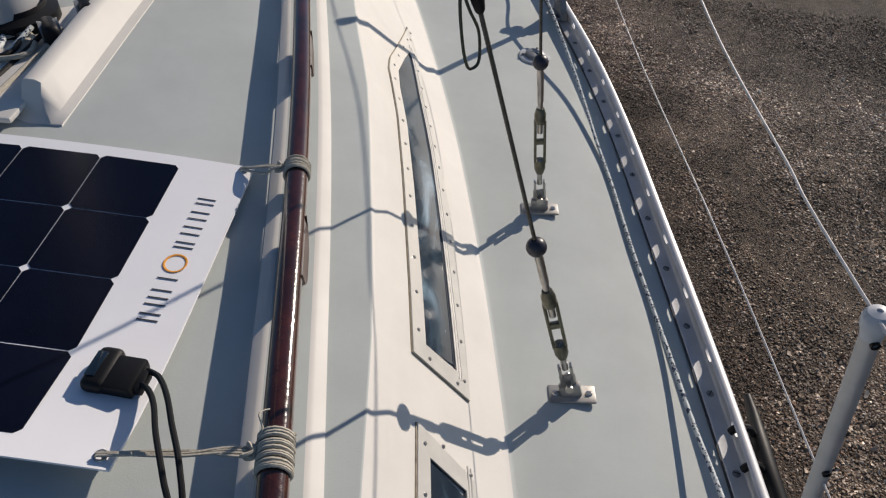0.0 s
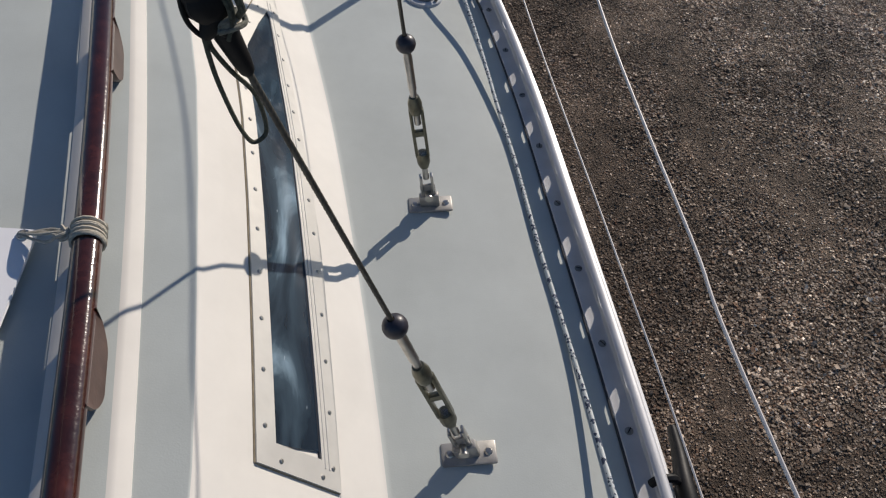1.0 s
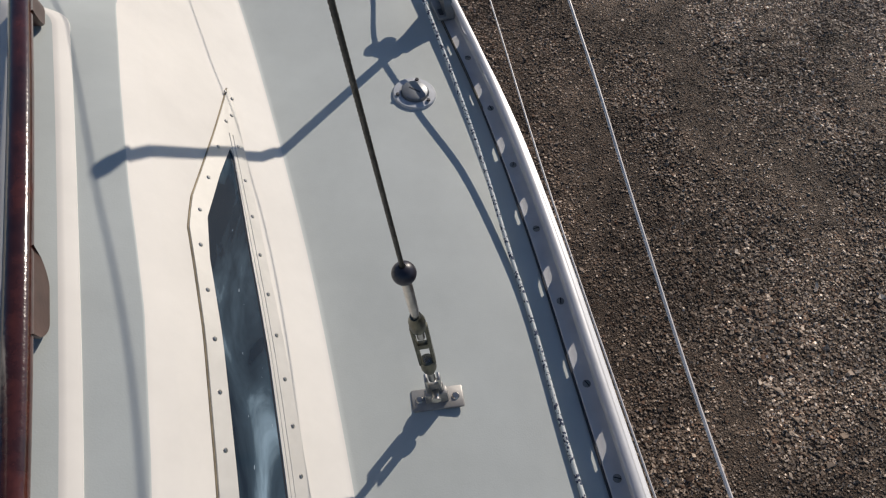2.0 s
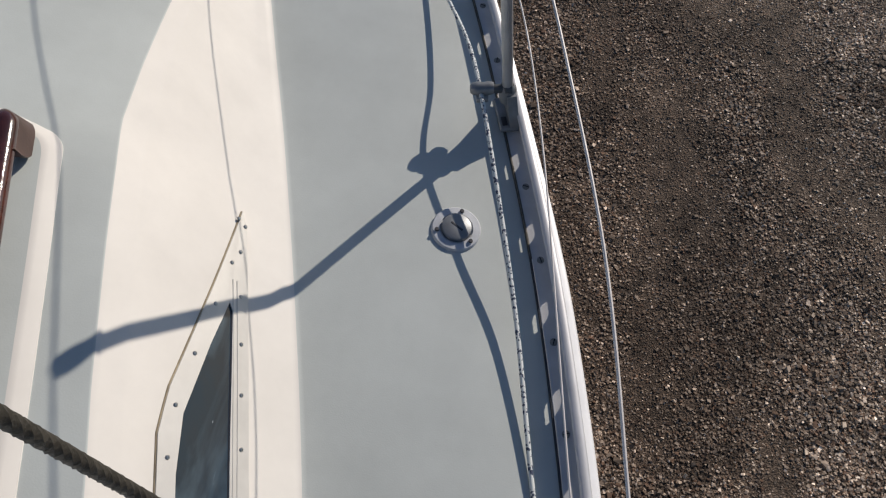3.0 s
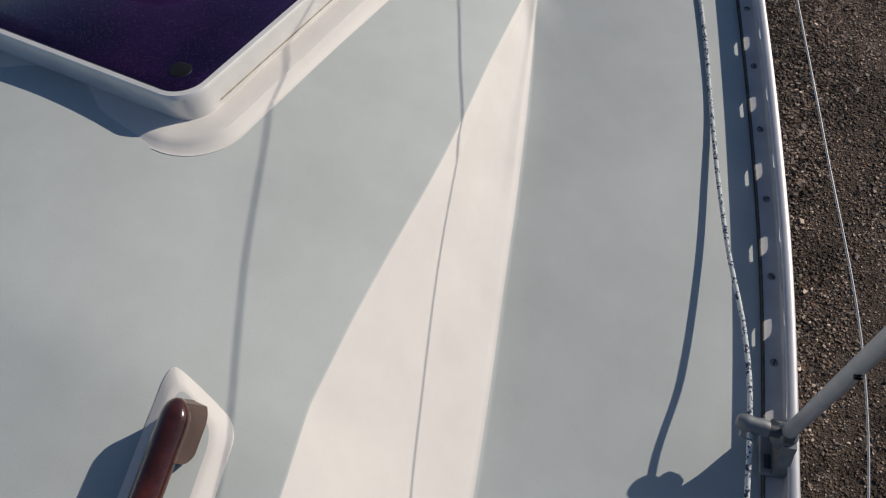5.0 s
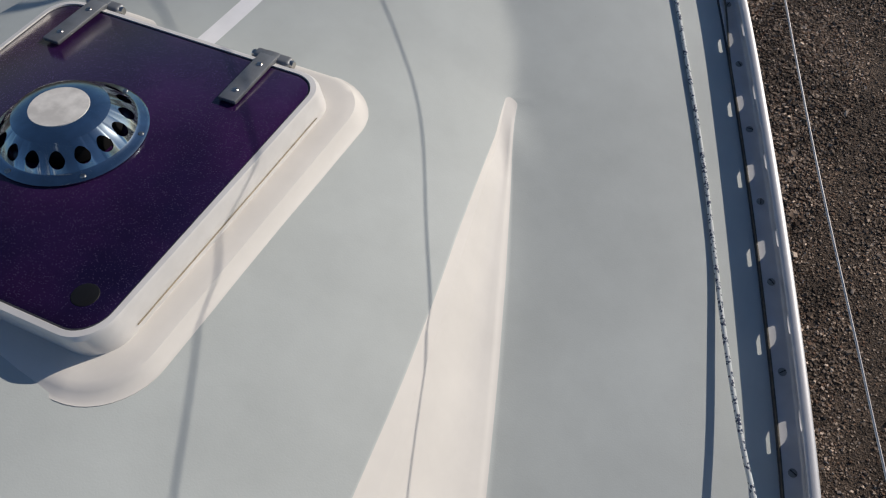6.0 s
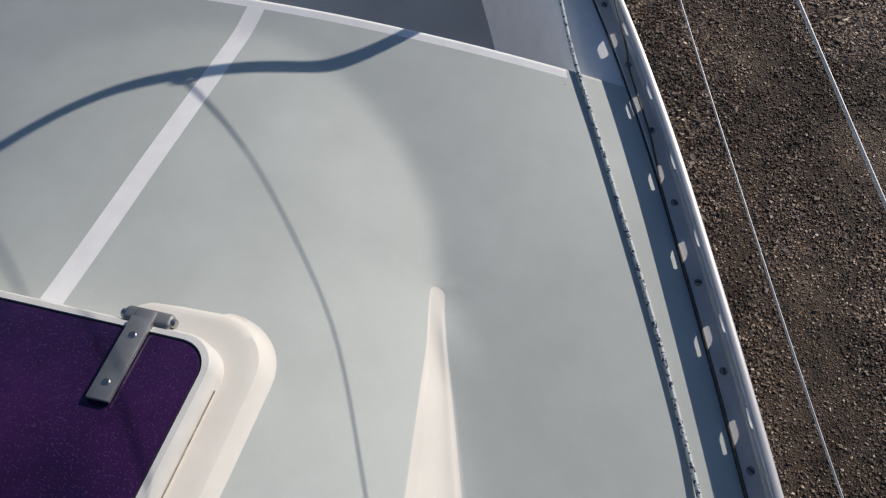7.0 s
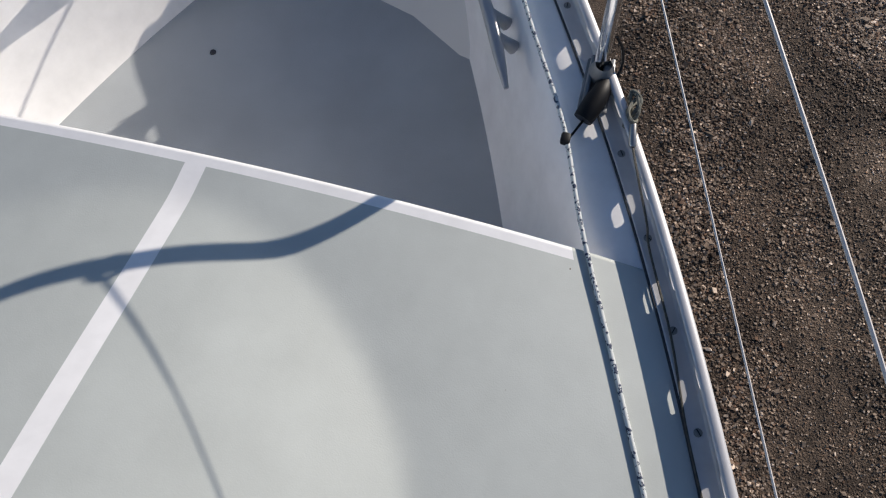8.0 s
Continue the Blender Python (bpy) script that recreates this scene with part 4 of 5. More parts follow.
def build_roof_coaming():
    """The cream upstand ahead of the panel, with the mast and its lines beyond."""
    def ridge(xs, ys, h, w):
        bm = bmesh.new()
        prev = None
        for i, (x, y) in enumerate(zip(xs, ys)):
            e = min(1, (i + 0.15) / 2.0) if i < 2 else 1
            sec = [(w + 0.050, -0.003), (w + 0.049, 0.0022), (w + 0.030, 0.0030), (w + 0.006, h * 0.9), (w - 0.004, h), (-w + 0.004, h), (-w - 0.004, h * 0.9), (-w - 0.020, -0.004)]
            ring = [bm.verts.new((x + a, y + (0.02 * (1 - u / h) * -1 if i == 0 else 0), roof_z(x + a, y) + (u * e if u > 0.006 else u))) for a, u in sec]
            if prev:
                for k in range(len(sec) - 1):
                    bm.faces.new((prev[k], ring[k], ring[k + 1], prev[k + 1]))
            else:
                bm.faces.new(ring)
            prev = ring
        bmesh.ops.recalc_face_normals(bm, faces=bm.faces[:])
        return bm
    ys = [1.135, 1.150, 1.165] + list(np.arange(1.20, 1.9, 0.08))
    bm = ridge([0.138] * len(ys), ys, 0.052, 0.012)
    tagged(part("coaming", bm, WHITE), "cream moulded coaming on the cabin roof", "coaming", kind="structure")
    z = roof_z(0, 1.3)
    pad = box((0.26, 0.62, 0.012), Matrix.Translation((0.0, 1.40, z + 0.004)), 0.005)
    tagged(part("mast_step", pad, WHITE), "cream moulded mast pad on the roof", "mast step", kind="structure")
    mast = thing("mast", "grey aluminium mast standing on the cabin roof", "mast")
    part("tube", lathe([(0.062, 0.0), (0.062, 9.5), (0.0, 9.5)], Matrix.Translation((-0.03, 1.42, z + 0.035)) @ Matrix.Diagonal((0.85, 1.2, 1, 1)), 28), ALU, mast)
    part("collar", lathe([(0.085, 0.0), (0.085, 0.022), (0.066, 0.030), (0.064, 0.04)], Matrix.Translation((-0.03, 1.42, z + 0.009)), 28), BLACK, mast)
    rng = random.Random(5)
    for x, y in ((0.085, 1.345), (0.118, 1.43)):
        b = thing("turning_block", "black plastic turning block at the mast foot", "block", "mast foot blocks")
        m = Matrix.Translation((x, y, roof_z(x, y) + 0.030)) @ Matrix.Rotation(radians(35), 4, "Z")
        part("cheek", box((0.030, 0.062, 0.044), m, 0.012, 3), BLACK, b)
        part("sheave", lathe([(0, -0.018), (0.022, -0.018), (0.018, 0), (0.022, 0.018), (0, 0.018)], m @ Matrix.Rotation(radians(90), 4, "Y") @ Matrix.Translation((0, 0.004, 0)), 16), ALUGREY, b)
    for k in range(3):
        x0 = 0.02 + 0.03 * k
        pts = [(x0 + 0.02, 1.36, z + 0.03), (x0, 1.28, z + 0.012), (x0 - 0.04 + 0.03 * rng.random(), 1.20 - 0.05 * k, z + 0.014), (x0 - 0.09, 1.23 - 0.03 * k, z + 0.013), (x0 - 0.10, 1.32, z + 0.016), (x0 - 0.04, 1.35, z + 0.018), (x0 - 0.02, 1.27, z + 0.02), (-0.12, 1.16 + 0.04 * k, z + 0.012)]
        tagged(part("halyard_tail", tube(smooth_path(pts, 6), 0.005, 8), (ROPE, BLACK, TWINE)[k]), "loose rope tail coiled at the mast foot", "rope", "mast foot ropes")


build_roof_coaming()


# ---- side windows ----
def build_window(outer, inner, name_end):
    win = thing("window_" + name_end, "long cabin window with cream-grey metal frame, tinted pane", "window", kind="structure")
    def dense(poly, n=24):
        out = []
        for (a, b), (c, d) in zip(poly, poly[1:] + poly[:1]):
            out += [(a + (c - a) * k / n, b + (d - b) * k / n) for k in range(n)]
        return out
    po, pi = dense(outer), dense(inner)
    bm = bmesh.new()
    rings = [[bm.verts.new(side(y, v, o)) for y, v in p] for p, o in ((po, -0.003), (po, 0.0045), (pi, 0.0055), (pi, -0.004))]
    n = len(po)
    for a, b in zip(rings, rings[1:]):
        for k in range(n):
            bm.faces.new((a[k], a[(k + 1) % n], b[(k + 1) % n], b[k]))
    bmesh.ops.recalc_face_normals(bm, faces=bm.faces[:])
    part("frame", bm, FRAME, win)
    bm = bmesh.new()
    cols = 60
    ys = np.linspace(min(p[0] for p in inner), max(p[0] for p in inner), cols + 1)
    def vrange(y):
        vs = []
        for (a, b), (c, d) in zip(inner, inner[1:] + inner[:1]):
            if min(a, c) <= y <= max(a, c):
                if abs(c - a) < 1e-6:
                    vs += [b, d]
                else:
                    vs.append(b + (d - b) * (y - a) / (c - a))
        return (min(vs), max(vs)) if vs else (0.4, 0.4)
    prev = None
    for y in ys:
        lo, hi = vrange(float(y))
        row = [bm.verts.new(side(float(y), lo + (hi - lo) * k / 4 + (k - 2) * 0.006, 0.0024)) for k in range(5)]
        if prev:
            for k in range(4):
                bm.faces.new((prev[k], row[k], row[k + 1], prev[k + 1]))
        prev = row
    bmesh.ops.recalc_face_normals(bm, faces=bm.faces[:])
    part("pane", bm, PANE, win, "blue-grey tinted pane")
    # dark gasket round the pane
    part("gasket", tube([side(y, v, 0.002) for y, v in pi], 0.0016, 6, closed=True), SEAL, win)
    part("sealant", tube([side(y, v, 0.0005) for y, v in po], 0.0018, 6, closed=True), STAIN, win, "yellowed sealant edge")
    # rolled trim along the lower edge
    lo = sorted([p for p in inner if p[1] < 0.45], key=lambda p: p[0])
    for o in (0.020, 0.045):
        part("trim", tube([side(y, lo[0][1] - o + (lo[-1][1] - lo[0][1]) * k / 12, 0.005) for k, y in enumerate(np.linspace(lo[0][0] - 0.01, lo[-1][0] + 0.04, 13))], 0.0014, 6), FRAME, win)
    # screws
    head = lathe([(0, 0.0016), (0.0022, 0.0014), (0.0034, 0.0003), (0.0035, -0.001)], seg=10)
    first = None
    spots = []
    loop = list(zip(outer, outer[1:] + outer[:1]))
    cy = sum(p[0] for p in outer) / len(outer)
    for (a, b), (c, d) in loop:
        L = math.hypot(c - a, (d - b) * 0.28)
        k = max(1, round(L / 0.075))
        for i in range(k):
            t = (i + 0.35) / k
            y, v = a + (c - a) * t, b + (d - b) * t
            spots.append((y + (0.012 if y < cy - 0.1 and abs(c - a) < 0.05 else 0), v + (0.045 if v < 0.3 else -0.045)))
    for y, v in spots:
        p = side(y, v, 0.0054)
        nrm = side(y, v, 1.0) - side(y, v, 0.0)
        m = basis(p, nrm)
        if first is None:
            ob = part("screw", head, STEEL, win)
            first = ob.data
        else:
            ob = new("screw", first)
            ob.parent = win
        ob.matrix_local = m
    return win


FRAME = material("cream_metal_frame", (0.62, 0.60, 0.56), 0.4, 0.25, vary=0.12, scale=25.0, bump=0.05, fine=200)
build_window([(0.800, 0.264), (1.20, 0.238), (1.55, 0.272), (1.93, 0.272), (1.958, 0.297), (1.805, 0.475), (1.63, 0.690), (1.565, 0.738), (0.797, 0.742)],
             [(0.834, 0.376), (1.20, 0.380), (1.55, 0.380), (1.775, 0.368), (1.787, 0.385), (1.71, 0.492), (1.60, 0.622), (1.52, 0.652), (0.830, 0.640)], "1")
build_window([(-0.45, 0.265), (0.10, 0.27), (0.662, 0.285), (0.684, 0.714), (0.10, 0.72), (-0.45, 0.72)],
             [(-0.41, 0.36), (0.10, 0.36), (0.636, 0.360), (0.643, 0.633), (0.10, 0.628), (-0.41, 0.62)], "2")


# ---- shrouds ----
def turned(profile, a, b, seg=14):
    """A lathe shape whose heights run from 0 at a to 1 at b."""
    a, b = Vector(a), Vector(b)
    L = (b - a).length
    return lathe([(r, h * L) for r, h in profile], basis(a, b - a), seg)


def build_shroud(foot, top, ball_z, yaw, ends):
    foot, top = Vector(foot), Vector(top)
    d = (top - foot).normalized()
    along = lambda s: foot + d * s
    sh = thing("shroud", "steel wire shroud with turnbuckle and bolted deck plate", "shroud", "mast shrouds")
    base = Matrix.Translation(foot) @ Matrix.Rotation(yaw, 4, "Z")
    n = Vector((-0.06, 0, 1)).normalized()
    plate = part("chainplate", box((0.080, 0.036, 0.006), base @ Matrix.Translation((0, 0, 0.0035)), 0.0028), PLATE, sh, "worn stainless deck plate")
    for sx in (-0.028, 0.028):
        part("bolt", join(lathe([(0, 0.0025), (0.0045, 0.0022), (0.0062, 0.0)], base @ Matrix.Translation((sx, 0, 0.0065)), 12), box((0.009, 0.0014, 0.001), base @ Matrix.Translation((sx, 0, 0.009)) @ Matrix.Rotation(0.7, 4, "Z"))), STEEL, plate)
    r = d
    m = basis(foot, d, base.to_3x3() @ Vector((1, 0, 0)))
    part("tang", join(box((0.036, 0.016, 0.030), m @ Matrix.Translation((0, 0, 0.016)), 0.004), box((0.027, 0.006, 0.030), m @ Matrix.Translation((0, 0, 0.040)), 0.0025)), PLATE, sh)
    part("pin", lathe([(0, -0.016), (0.0055, -0.016), (0.0055, 0.016), (0.0075, 0.016), (0.0075, 0.019), (0, 0.019)], m @ Matrix.Translation((0, 0, 0.036)) @ Matrix.Rotation(radians(90), 4, "X"), 12), STEEL, sh)
    for sx in (-0.0095, 0.0095):
        part("toggle", box((0.005, 0.014, 0.038), m @ Matrix.Translation((sx, 0, 0.058)), 0.002), STEEL, sh)
    s0 = 0.070
    part("lower_thread", turned([(0, 0), (0.0055, 0), (0.0055, 1), (0, 1)], along(s0), along(s0 + 0.06), 10), STEEL, sh)
    # open turnbuckle body: two cheeks between two bosses
    a, b = s0 + 0.028, s0 + 0.178
    part("turnbuckle", join(turned([(0, 0), (0.008, 0), (0.0115, 0.35), (0.0115, 0.8), (0.010, 1), (0, 1)], along(a), along(a + 0.032)),
                            turned([(0, 0), (0.010, 0), (0.0115, 0.2), (0.0115, 0.65), (0.008, 1), (0, 1)], along(b - 0.032), along(b)),
                            box((0.0055, 0.011, b - a - 0.05), m @ Matrix.Translation((0.0095, 0, (a + b) / 2)), 0.002),
                            box((0.0055, 0.011, b - a - 0.05), m @ Matrix.Translation((-0.0095, 0, (a + b) / 2)), 0.002),
                            box((0.020, 0.010, 0.012), m @ Matrix.Translation((0, 0, (a + b) / 2)), 0.003)), BRONZE, sh, "tarnished bronze turnbuckle body")
    part("upper_thread", turned([(0, 0), (0.0055, 0), (0.0055, 1), (0, 1)], along(b - 0.055), along(b + 0.020), 10), STEEL, sh)
    sb = (ball_z - foot.z) / d.z
    part("swage", turned([(0, 0), (0.0065, 0), (0.0068, 0.8), (0.005, 1), (0, 1)], along(b + 0.015), along(sb - 0.008), 12), STEEL, sh)
    ball = lathe([(0.0042, 0.0146)] + [(0.0152 * math.sin(t), 0.0152 * math.cos(t)) for t in np.linspace(0.28, math.pi - 0.28, 15)] + [(0.0042, -0.0146)], basis(along(sb), d), 24)
    part("ball", ball, RUBBER, sh, "dark rubber ball")
    # laid wire: a six-lobed section that twists on its way up
    wire = bmesh.new()
    L, rot, prev = 1.75, m.to_3x3(), None
    for i in range(502):
        s = sb + L * i / 500
        c = along(s) if i < 501 else Vector(ends)
        ring = []
        for k in range(12):
            a = 2 * math.pi * (k / 12 + (s - sb) / 0.034)
            ring.append(wire.verts.new(c + rot @ Vector((math.cos(a), math.sin(a), 0)) * (0.0032 if k % 2 else 0.0029)))
        if prev:
            for k in range(12):
                wire.faces.new((prev[k], prev[(k + 1) % 12], ring[(k + 1) % 12], ring[k]))
        prev = ring
    part("wire", wire, WIRE, sh, "grimy laid steel wire")
    return along, sb


build_shroud((1.0372, 1.3575, deck_z(1.0372, 1.3575)), (1.0372 - 0.0999, 1.3575 + 0.0529, deck_z(1.0372, 1.3575) + 1), 0.364, radians(4), (CX, 1.42, 9.3))
w2, _ = build_shroud((1.090, 0.882, deck_z(1.090, 0.882)), (1.090 - 0.290, 0.882 + 0.055, deck_z(1.090, 0.882) + 1), 0.339, radians(4), (CX, 1.40, 4.6))



# ---- cam block tied on the after shroud ----
def build_cam_block():
    """A small jam block on the wire: a tapered sleeve, a round body with a beak, and the line wound about it."""
    ob = thing("cam_block", "black flag halyard block tied to the wire shroud", "block")
    d = (w2(1) - w2(0)).normalized()
    face = Vector((0.30, -0.577, 0.768))
    face = (face - d * face.dot(d)).normalized()
    out = -d.cross(face)
    o = w2(0.687)
    at = lambda along, over=0.0, front=0.0: o + d * along * 0.86 + out * over * 0.95 + face * front * 0.95
    m = Matrix.Translation(o) @ Matrix((out, face, d)).transposed().to_4x4()
    if m.determinant() < 0:
        m = Matrix.Translation(o) @ Matrix((-out, face, d)).transposed().to_4x4()
    part("sleeve", lathe([(0.0042, -0.001), (0.0060, 0.002), (0.0078, 0.012), (0.0100, 0.036), (0.0105, 0.044), (0.0080, 0.052), (0.004, 0.054)], m, 20), BLACK, ob)
    body = lathe([(0, -0.0125), (0.0125, -0.0120), (0.0168, -0.0085), (0.0172, -0.0040), (0.0150, -0.0015), (0.0150, 0.0015), (0.0168, 0.0040), (0.0164, 0.0085), (0.0120, 0.0125), (0.0070, 0.0138), (0, 0.0142)],
                 basis(at(0.078, 0.002, 0.003), face, d), 30)
    part("body", body, BLACK, ob)
    beak = smooth_path([at(0.072, 0.004, 0.002), at(0.088, 0.007, 0.006), at(0.100, 0.008, 0.008), at(0.108, 0.0085, 0.008)], 4)
    n = len(beak)
    part("beak", tube(beak, [0.0125 - 0.0075 * (i / (n - 1)) ** 1.6 for i in range(n)], 12), BLACK, ob)
    part("heel", join(box((0.014, 0.016, 0.022), m @ Matrix.Translation((0.0, 0.004, 0.048)), 0.005, 3), tube(smooth_path([at(0.066, 0.004, 0.006), at(0.057, 0.011, 0.006), at(0.052, 0.0165, 0.004)], 4), [0.009 - 0.0005 * i for i in range(9)], 10)), BLACK, ob)
    hook = smooth_path([at(0.102, 0.008, 0.004), at(0.094, 0.0150, 0.004), at(0.082, 0.0200, 0.003), at(0.068, 0.0215, 0.002), at(0.056, 0.0190, 0.002), at(0.049, 0.0150, 0.003)], 6)
    part("hook", tube(hook, 0.0021, 8), BLACK, ob)
    line = thing("flag_halyard", "thin dark green line tied off in a hanging loop", "rope")
    for lo, hi in (((0.9060, 0.9120, 0.738), (0.887, 0.915, 0.883)), ((0.9085, 0.9105, 0.738), (0.8916, 0.916, 0.882))):
        lo, hi = Vector(lo), Vector(hi)
        part("fall", tube([at(0.050, -0.010, 0.006), lo, hi, hi + (hi - lo) * 24], 0.0020, 8), CORD, line)
    # turns over the round body, and a lighter bight pulled tight across the sleeve
    for k, (a0, over) in enumerate(((0.062, -0.004), (0.066, -0.0075))):
        arc = [at(a0 - 0.020, over + 0.008, 0.012), at(a0 - 0.006, over, 0.0165), at(a0 + 0.010, over - 0.003, 0.0175), at(a0 + 0.022, over - 0.001, 0.0130), at(a0 + 0.028, over + 0.004, 0.005)]
        part("turn", tube(smooth_path(arc, 5), 0.0017, 8), CORD, line)
    wraps = []
    for i in range(46):
        a = 2 * math.pi * i / 15
        wraps.append(at(0.050 + 0.0022 * (i / 15) + 0.004 * math.sin(a), 0.0128 * math.cos(a) - 0.003, 0.0130 * math.sin(a) + 0.002))
    part("wraps", tube(wraps, 0.0021, 8), BIGHT, line, "paler worn cord")
    part("bight", tube(smooth_path([at(0.053, 0.008, 0.013), at(0.050, -0.004, 0.0155), at(0.046, -0.0145, 0.010), at(0.050, -0.0175, 0.006), at(0.054, -0.0135, 0.010), at(0.056, -0.003, 0.0150)], 6), 0.0023, 8), BIGHT, line, "paler worn cord")
    low = Vector((0.887, 0.914, 0.604))
    b0 = at(0.052, 0.0167, 0.002)
    u = low - b0
    loop = [b0 + u * t - out * w for t, w in ((0, 0), (0.22, -0.003), (0.44, -0.004), (0.75, -0.003), (0.95, 0.001), (1.0, 0.008), (0.97, 0.017), (0.81, 0.0205), (0.59, 0.0195), (0.34, 0.009), (0.10, 0.002), (0.0, 0.004))]
    part("loop", tube(smooth_path(loop, 7), 0.0020, 8), CORD, line)


CORD = material("dark_green_cord", (0.085, 0.088, 0.062), 0.85, vary=0.5, scale=300.0, bump=0.5, fine=900)
BIGHT = material("worn_pale_cord", (0.20, 0.20, 0.165), 0.85, vary=0.5, scale=260.0, bump=0.6, fine=900)
build_cam_block()


# ---- stanchions and lifelines ----
def build_stanchion(at, top, clamp=True):
    at, top = Vector(at), Vector(top)
    d = (top - at).normalized()
    st = thing("stanchion", "grey aluminium stanchion clamped to the slotted toe rail", "stanchion", "stanchions")
    t = 0.02
    dx = rail_x(at.y + t) - rail_x(at.y - t)
    yaw = math.atan2(-dx, 2 * t)
    m = Matrix.Translation(at) @ Matrix.Rotation(yaw, 4, "Z")
    gusset = bmesh.new()
    rows = []
    for ya, yb, z in ((-0.044, 0.040, 0.004), (-0.044, 0.040, 0.016), (-0.036, 0.030, 0.040), (-0.024, 0.020, 0.062), (-0.019, 0.017, 0.078)):
        lean = d * (z / d.z)
        rows.append([gusset.verts.new(m @ Vector((x, y, z)) + Vector((lean.x, lean.y, 0))) for x, y in ((-0.004, ya), (-0.004, yb), (0.014, yb), (0.014, ya))])
    for a, b in zip(rows, rows[1:]):
        for k in range(4):
            gusset.faces.new((a[k], a[(k + 1) % 4], b[(k + 1) % 4], b[k]))
    gusset.faces.new(rows[-1])
    bmesh.ops.recalc_face_normals(gusset, faces=gusset.faces[:])
    bracket = part("bracket", join(gusset, box((0.036, 0.080, 0.010), m @ Matrix.Translation((-0.006, -0.006, 0.010)), 0.004, 3),
                                   lathe([(0.0165, 0.0), (0.0165, 0.028), (0.0140, 0.036), (0.0112, 0.040)], basis(at + d * 0.052, d), 20)), ALUGREY, st, "rough cast grey bracket")
    part("bolt_slot", box((0.011, 0.022, 0.004), m @ Matrix.Translation((-0.013, -0.026, 0.0142)), 0.002), SEAL, bracket)
    L = (top - at).length
    part("tube", lathe([(0.0100, 0.05), (0.0100, L - 0.03), (0.0099, L - 0.018)], basis(at, d), 20), ALUGREY2, st)
    part("cap", lathe([(0.0101, -0.030), (0.0112, -0.022), (0.0132, -0.016), (0.0138, -0.008), (0.0130, -0.002), (0.0100, 0.0025), (0.003, 0.004), (0.0025, 0.002), (0, 0.002)], basis(top, d), 20), CAPS, st, "pale plastic cap with a small hole")
    for h in (0.57, 0.945):
        p = at + d * L * h
        part("grommet", lathe([(0.003, -0.0125), (0.0048, -0.0125), (0.0048, 0.0125), (0.003, 0.0125)], basis(p, (dx, 2 * t, 0)), 12), BLACK, st)
    return at + d * L * 0.57, at + d * L * 0.945


SOOT = material("dark_cast_metal", (0.10, 0.105, 0.11), 0.5, 0.4, vary=0.3, scale=60.0, bump=0.1, fine=250)
ALUGREY2 = material("grey_anodised_tube", (0.46, 0.46, 0.46), 0.45, 0.45, vary=0.15, scale=30.0, bump=0.05, fine=400)
CAPS = material("pale_plastic_cap", (0.50, 0.52, 0.55), 0.5, vary=0.15, scale=50.0)
build_stanchion((1.100, 2.291, rail_z(2.291)), (1.051, 2.263, 0.644))
build_stanchion((1.366, 0.585, rail_z(0.585)), (1.286, 0.607, 0.560))


def wire_line(name, label, pts, r, mat, cat="lifeline", group="lifelines"):
    return tagged(part(name, tube(smooth_path(pts, 8), r, 8), mat), label, cat, group)


upper = [(1.60, -2.2, 0.57), (1.45, -0.6, 0.57), (1.283, 0.600, 0.560), (1.260, 0.850, 0.555), (1.236, 1.100, 0.556), (1.219, 1.300, 0.570), (1.202, 1.480, 0.592), (1.180, 1.680, 0.605), (1.136, 1.900, 0.616), (1.092, 2.085, 0.630), (1.050, 2.255, 0.645),
         (0.952, 2.534, 0.651), (0.8435, 2.802, 0.659), (0.746, 3.087, 0.655), (0.637, 3.390, 0.660), (0.340, 4.122, 0.702)]
lower = [(1.55, -2.2, 0.29), (1.45, -0.6, 0.29), (1.319, 0.640, 0.300), (1.269, 1.000, 0.318), (1.200, 1.500, 0.327), (1.141, 2.000, 0.343), (1.081, 2.279, 0.366), (0.974, 2.540, 0.392),
         (0.865, 2.800, 0.414), (0.763, 3.090, 0.417), (0.659, 3.400, 0.418), (0.538, 3.700, 0.462), (0.405, 4.018, 0.510)]
wire_line("lifeline", "thin white coated wire lifeline through the stanchions", upper, 0.0016, LIFE)
low = wire_line("lifeline", "thin white coated wire lifeline through the stanchions", lower, 0.0013, LIFE)
part("terminal", tube(smooth_path([(0.512, 3.763, 0.4715), (0.458, 3.891, 0.491), (0.412, 4.002, 0.5075)], 4), list(np.linspace(0.0016, 0.0034, 9)), 8), STEEL, low, "swaged steel terminal")


